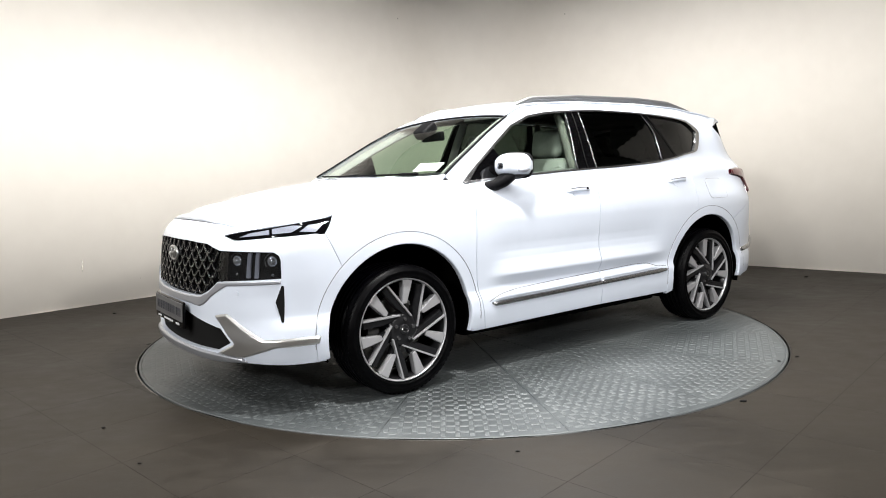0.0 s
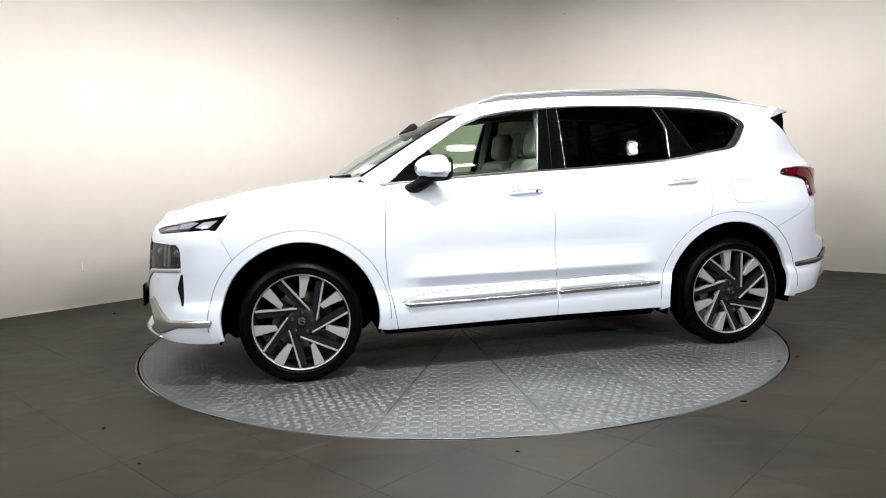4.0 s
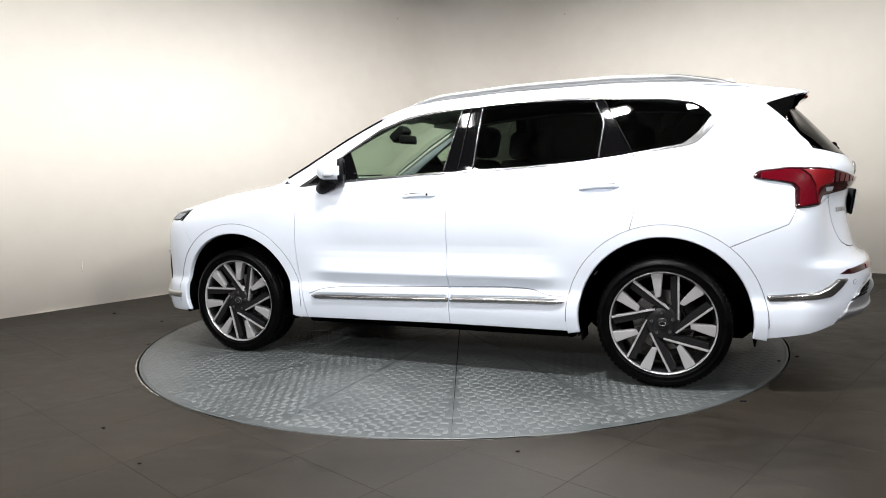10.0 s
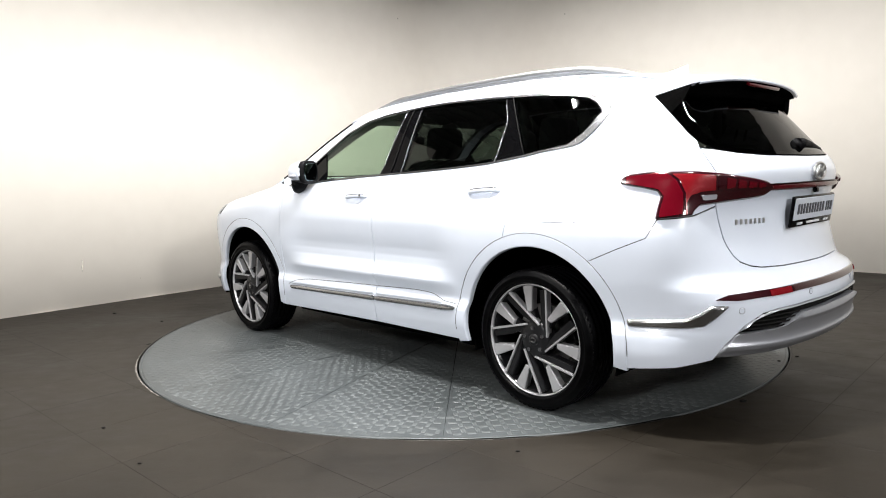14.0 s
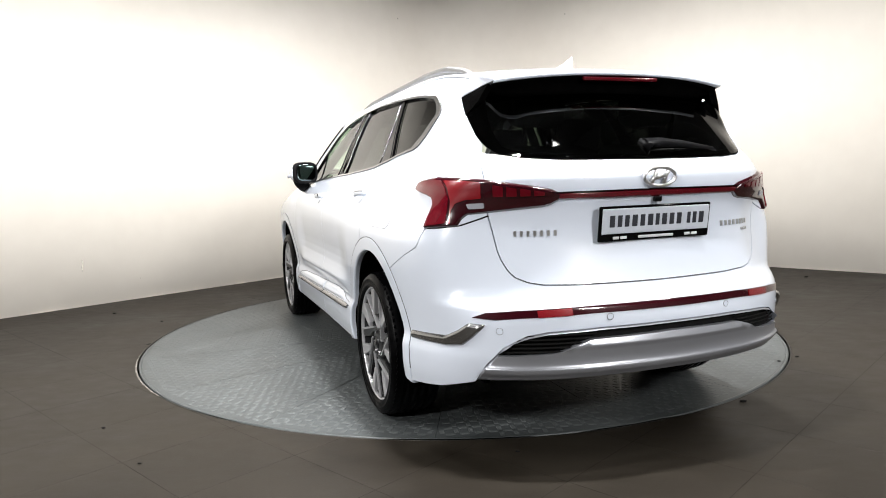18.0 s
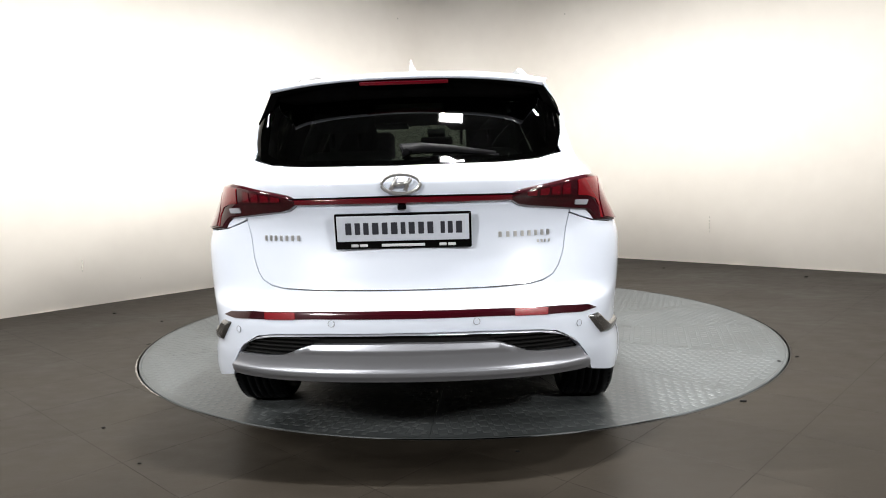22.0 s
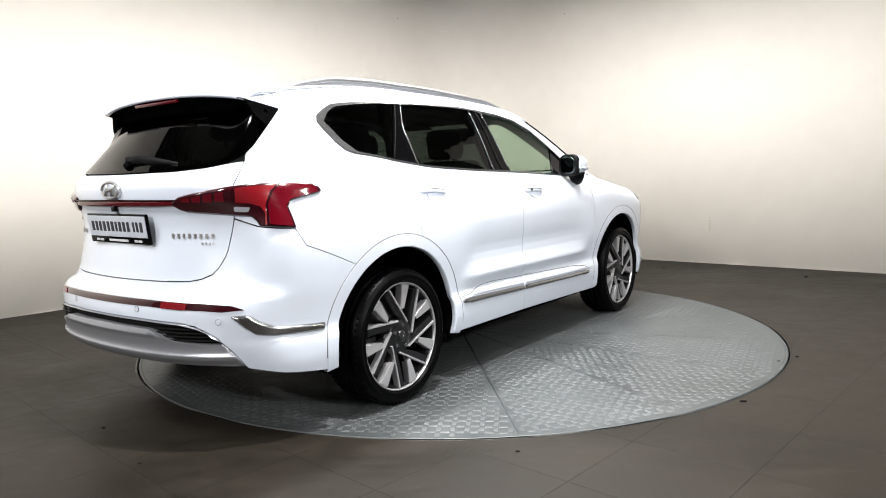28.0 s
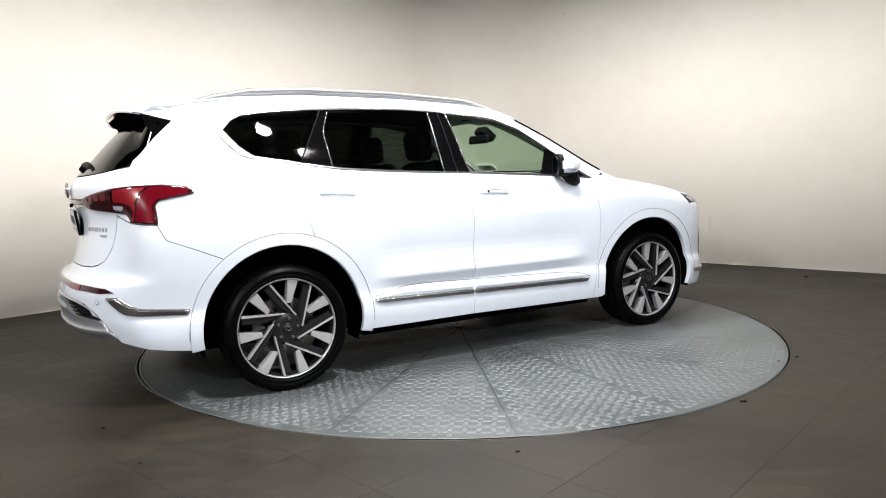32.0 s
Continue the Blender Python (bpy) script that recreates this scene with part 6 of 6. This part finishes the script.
    part("brake_disc", lathe_bm([(0.06, 0.0), (0.165, 0.0), (0.168, -0.006), (0.168, -0.024), (0.06, -0.024)], 48), M_DISC, hub, "steel brake disc", smooth=False)
    part("brake_caliper", soft_box(pose(-0.135, -0.01, 0.06, 0, 25), 0.07, 0.06, 0.15, 0.012), M_ALLOYDARK, hub, "brake caliper", smooth=True)
    grown = {ob.data for ob in hub.children if ob.name.split(".")[0] in ("rim_lip", "rim_barrel", "spoke_edge", "spoke", "spoke_wedge", "spoke_back")}
    for me in grown:
        me.transform(Matrix.Diagonal((1.03, 1, 1.03, 1)))
    return hub


master = wheel()
master.parent = car
WY, WZ = 0.822, 0.348
master.matrix_basis = pose(FX, WY, WZ, 0, -13.5, 0)
for x, y, turn, spin in ((RX, WY, 0, -1), (FX, -WY, 180, -4), (RX, -WY, 180, -16)):
    w = copy_thing(master, pose(x, y, WZ, 0, 0, turn) @ pose(0, 0, 0, 0, spin, 0))
    w.parent = car

for cx in (FX, RX):
    for s in (1, -1):
        rows = []
        for a in np.linspace(-14, 194, 30):
            x, z = cx + 0.458 * math.cos(math.radians(a)), HZ + 0.458 * math.sin(math.radians(a))
            rows.append([(x, s * y, z) for y in (0.905, 0.85, 0.70, 0.50)])
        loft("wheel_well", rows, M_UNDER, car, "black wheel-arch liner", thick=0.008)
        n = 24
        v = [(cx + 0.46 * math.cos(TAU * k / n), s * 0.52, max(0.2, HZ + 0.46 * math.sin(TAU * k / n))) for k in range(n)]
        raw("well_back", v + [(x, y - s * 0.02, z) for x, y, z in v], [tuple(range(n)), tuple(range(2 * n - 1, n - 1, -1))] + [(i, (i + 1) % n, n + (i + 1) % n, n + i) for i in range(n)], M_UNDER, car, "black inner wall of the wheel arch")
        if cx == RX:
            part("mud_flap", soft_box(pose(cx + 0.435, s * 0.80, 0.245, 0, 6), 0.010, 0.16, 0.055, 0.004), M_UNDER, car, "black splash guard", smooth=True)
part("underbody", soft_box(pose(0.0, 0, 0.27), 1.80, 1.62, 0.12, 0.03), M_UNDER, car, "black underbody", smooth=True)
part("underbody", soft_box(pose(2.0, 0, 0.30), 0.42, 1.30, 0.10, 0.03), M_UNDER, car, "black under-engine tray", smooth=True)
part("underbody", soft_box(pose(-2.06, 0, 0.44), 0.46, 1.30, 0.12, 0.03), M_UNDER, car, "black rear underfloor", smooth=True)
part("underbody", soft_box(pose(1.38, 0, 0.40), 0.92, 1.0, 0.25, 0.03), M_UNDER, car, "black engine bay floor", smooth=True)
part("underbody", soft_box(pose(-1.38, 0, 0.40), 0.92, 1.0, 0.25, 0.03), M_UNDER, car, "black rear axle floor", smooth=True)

# ---- cabin ----
def seat(x, y, back_h=0.60, wide=0.50, head=True, third=False):
    base = new("seat")
    base.parent = car
    tagged(base, "pale grey leather seat with a headrest")
    z = 0.62 if not third else 0.72
    part("cushion", soft_box(pose(x + 0.06, y, z, 0, -6), 0.52, wide, 0.16, 0.06), M_LEATHER, base, "pale grey leather cushion", smooth=True)
    part("backrest", soft_box(pose(x - 0.26, y, z + 0.34, 0, -16), 0.15, wide * 0.98, back_h, 0.06), M_LEATHER, base, "pale grey leather backrest", smooth=True)
    for s in (1, -1):
        part("bolster", soft_box(pose(x - 0.21, y + s * wide * 0.42, z + 0.32, 0, -16), 0.14, 0.09, back_h * 0.85, 0.04), M_LEATHER, base, smooth=True)
    if head:
        rest = part("headrest", soft_box(pose(x - 0.365, y, z + 0.74, 0, -8), 0.11, 0.27, 0.20, 0.05), M_LEATHER, base, "pale grey headrest", smooth=True)
        for s in (1, -1):
            part("headrest_post", tube_bm([(x - 0.34, y + s * 0.06, z + 0.58), (x - 0.365, y + s * 0.06, z + 0.70)], 0.007, 8), M_CHROME, rest, smooth=True)
    return base


for y in (0.38, -0.38):
    seat(0.12, y)
    seat(-0.78, y, 0.56, 0.56)
    seat(-1.52, y * 0.76, 0.45, 0.42, third=True)
part("cabin_floor", box(pose(-0.02, 0, 0.42), 1.72, 1.5, 0.06), M_DASH, car, "dark cabin carpet")
part("cabin_floor", box(pose(-1.45, 0, 0.50), 1.12, 1.0, 0.06), M_DASH, car, "dark luggage floor")
dash_rows = []
for y in np.linspace(0.78, -0.78, 21):
    e = abs(y) / 0.78
    dash_rows.append([(1.06 - 0.1 * e * e, y, 1.095), (0.86, y, 1.105 - 0.01 * e), (0.68, y, 1.085 - 0.015 * e), (0.60, y, 1.03), (0.63, y, 0.90), (0.70, y, 0.70)])
loft("dashboard", dash_rows, M_DASH, car, "dark grey dashboard", thick=0.01)
part("instrument_hood", soft_box(pose(0.69, -0.38, 1.085), 0.20, 0.40, 0.07, 0.03), M_DASH, car, "dark instrument cowl", smooth=True)
part("centre_screen", soft_box(pose(0.62, 0.0, 1.07, 0, -12), 0.02, 0.30, 0.13, 0.008), M_GLOSS, car, "black touch screen", smooth=True)
part("centre_console", soft_box(pose(0.25, 0, 0.72), 0.85, 0.26, 0.28, 0.05), M_DASH, car, "dark centre console", smooth=True)
tilt = pose(0.45, -0.38, 0.975, 0, 62, 0)
steer = part("steering_wheel", tube_bm([tilt @ Vector((0.185 * math.cos(a), 0.185 * math.sin(a), 0)) for a in np.linspace(0, TAU, 40, endpoint=False)], 0.016, 10, closed=True), M_DASH, car, "dark leather steering wheel", smooth=True)
part("steering_boss", soft_box(tilt @ pose(0, 0, -0.01), 0.13, 0.15, 0.05, 0.02), M_DASH, steer, smooth=True)
for a in (0, 180, 90):
    c, s_ = math.cos(math.radians(a)), math.sin(math.radians(a))
    part("steering_spoke", tube_bm([tilt @ Vector((0.05 * s_, 0.05 * c, 0)), tilt @ Vector((0.18 * s_, 0.18 * c, 0))], 0.014, 6), M_DASH, steer, smooth=True)
liner_rows = [[(p[0], p[1] * 0.97, p[2] - 0.04) for p in r] for r in roof_rows[1:-1]]
loft("headliner", liner_rows, M_LINER, car, "pale grey headliner")
for s in (1, -1):
    inner = [[tuple(wrap(np.array([u]), np.array([z]), lf)[0] * np.array([1, s, 1])) for lf in (-0.05, -0.11)] for u, z in along(SCREEN_EDGE + ROOF_EDGE[1:7], 30)]
    inner = [[(a[0], a[1], a[2] - 0.02), (b[0], b[1], b[2] - 0.055)] for a, b in inner]
    loft("pillar_lining", inner, M_LINER, car, "pale grey pillar lining", thick=0.015)
    for q, w in (([(-0.19, 1.56), (-0.15, 1.16)], 0.038), ([(-1.03, 1.56), (-1.13, 1.2)], 0.045), ([(-1.64, 1.50), (-1.58, 1.27)], 0.06)):
        pts = [Vector(side_point(u, z, -0.10)) for u, z in along(q, 6)]
        bm = tube_bm(pts, w, 8, flat=0.55)
        part("pillar_cover", bm if s > 0 else mirror_bm(bm), M_LINER, car, "pale grey inner pillar cover", smooth=True)
    pts = [Vector(side_point(u, z, -0.04)) for u, z in along(BELT + BELT_R[1:], 16)]
    bm = tube_bm([p - Vector((0, 0, 0.022)) for p in pts], 0.036, 8)
    part("door_card", bm if s > 0 else mirror_bm(bm), M_DASH, car, "dark door lining top", smooth=True)
    rows = [[(p.x, s * (p.y - 0.03), p.z - 0.03), (p.x, s * (p.y - 0.03), 0.45 if p.x > -0.80 else 0.90)] for p in pts]
    loft("door_card", rows, M_DASH, car, "dark door lining", thick=0.012)
    bm = soft_box(pose(0.30, s * 0.38, 1.535, 0, 8), 0.16, 0.36, 0.018, 0.007)
    part("sun_visor", bm, M_LINER, car, "pale sun visor", smooth=True)
part("mirror_housing", soft_box(pose(0.50, 0, 1.425, 0, 8), 0.035, 0.25, 0.065, 0.014), M_PLASTIC, car, "black interior mirror", smooth=True)
part("sensor_pod", soft_box(pose(0.56, 0, 1.465, 0, 38), 0.13, 0.14, 0.07, 0.02), M_PLASTIC, car, "black sensor pod behind the windscreen", smooth=True)
st = screen_rows[3]
j = min(range(len(st)), key=lambda k: abs(st[k][1] - 0.60))
a, b, c = Vector(screen_rows[2][j]), Vector(screen_rows[5][j]), Vector(screen_rows[2][j - 2])
e1, e2 = (c - a).normalized(), (b - a).normalized()
nrm = e1.cross(e2).normalized()
if nrm.x > 0:
    nrm = -nrm
m = Matrix.Translation(a + e2 * 0.05 + nrm * 0.012) @ Matrix((e1, e2, e1.cross(e2))).transposed().to_4x4()
notice = part("paper_notice", soft_box(m, 0.19, 0.088, 0.002, 0.0006, 1), M_PAPER, car, "white printed notice inside the windscreen")
for k, (x, y, w) in enumerate(((0.0, 0.022, 0.11), (-0.02, 0.008, 0.08), (0.0, -0.014, 0.12), (0.01, -0.026, 0.07))):
    for lift in (0.002, -0.002):
        part("print_line", box(m @ pose(x, y, lift), w, 0.005, 0.0008), M_INK, notice)


def motions():
    times = [i * 0.5 for i in range(65)]
    walk(turntable, [(t, pose(0, 0, 0, 0, 0, math.degrees(turn_at(t)))) for t in times])
    rows = []
    for t in times:
        c, s = math.cos(turn_at(t)), math.sin(turn_at(t))
        rows.append((t, pose(c * OFF_X - s * OFF_Y, s * OFF_X + c * OFF_Y, 0, 0, 0, math.degrees(turn_at(t)))))
    walk(car, rows)


motions()
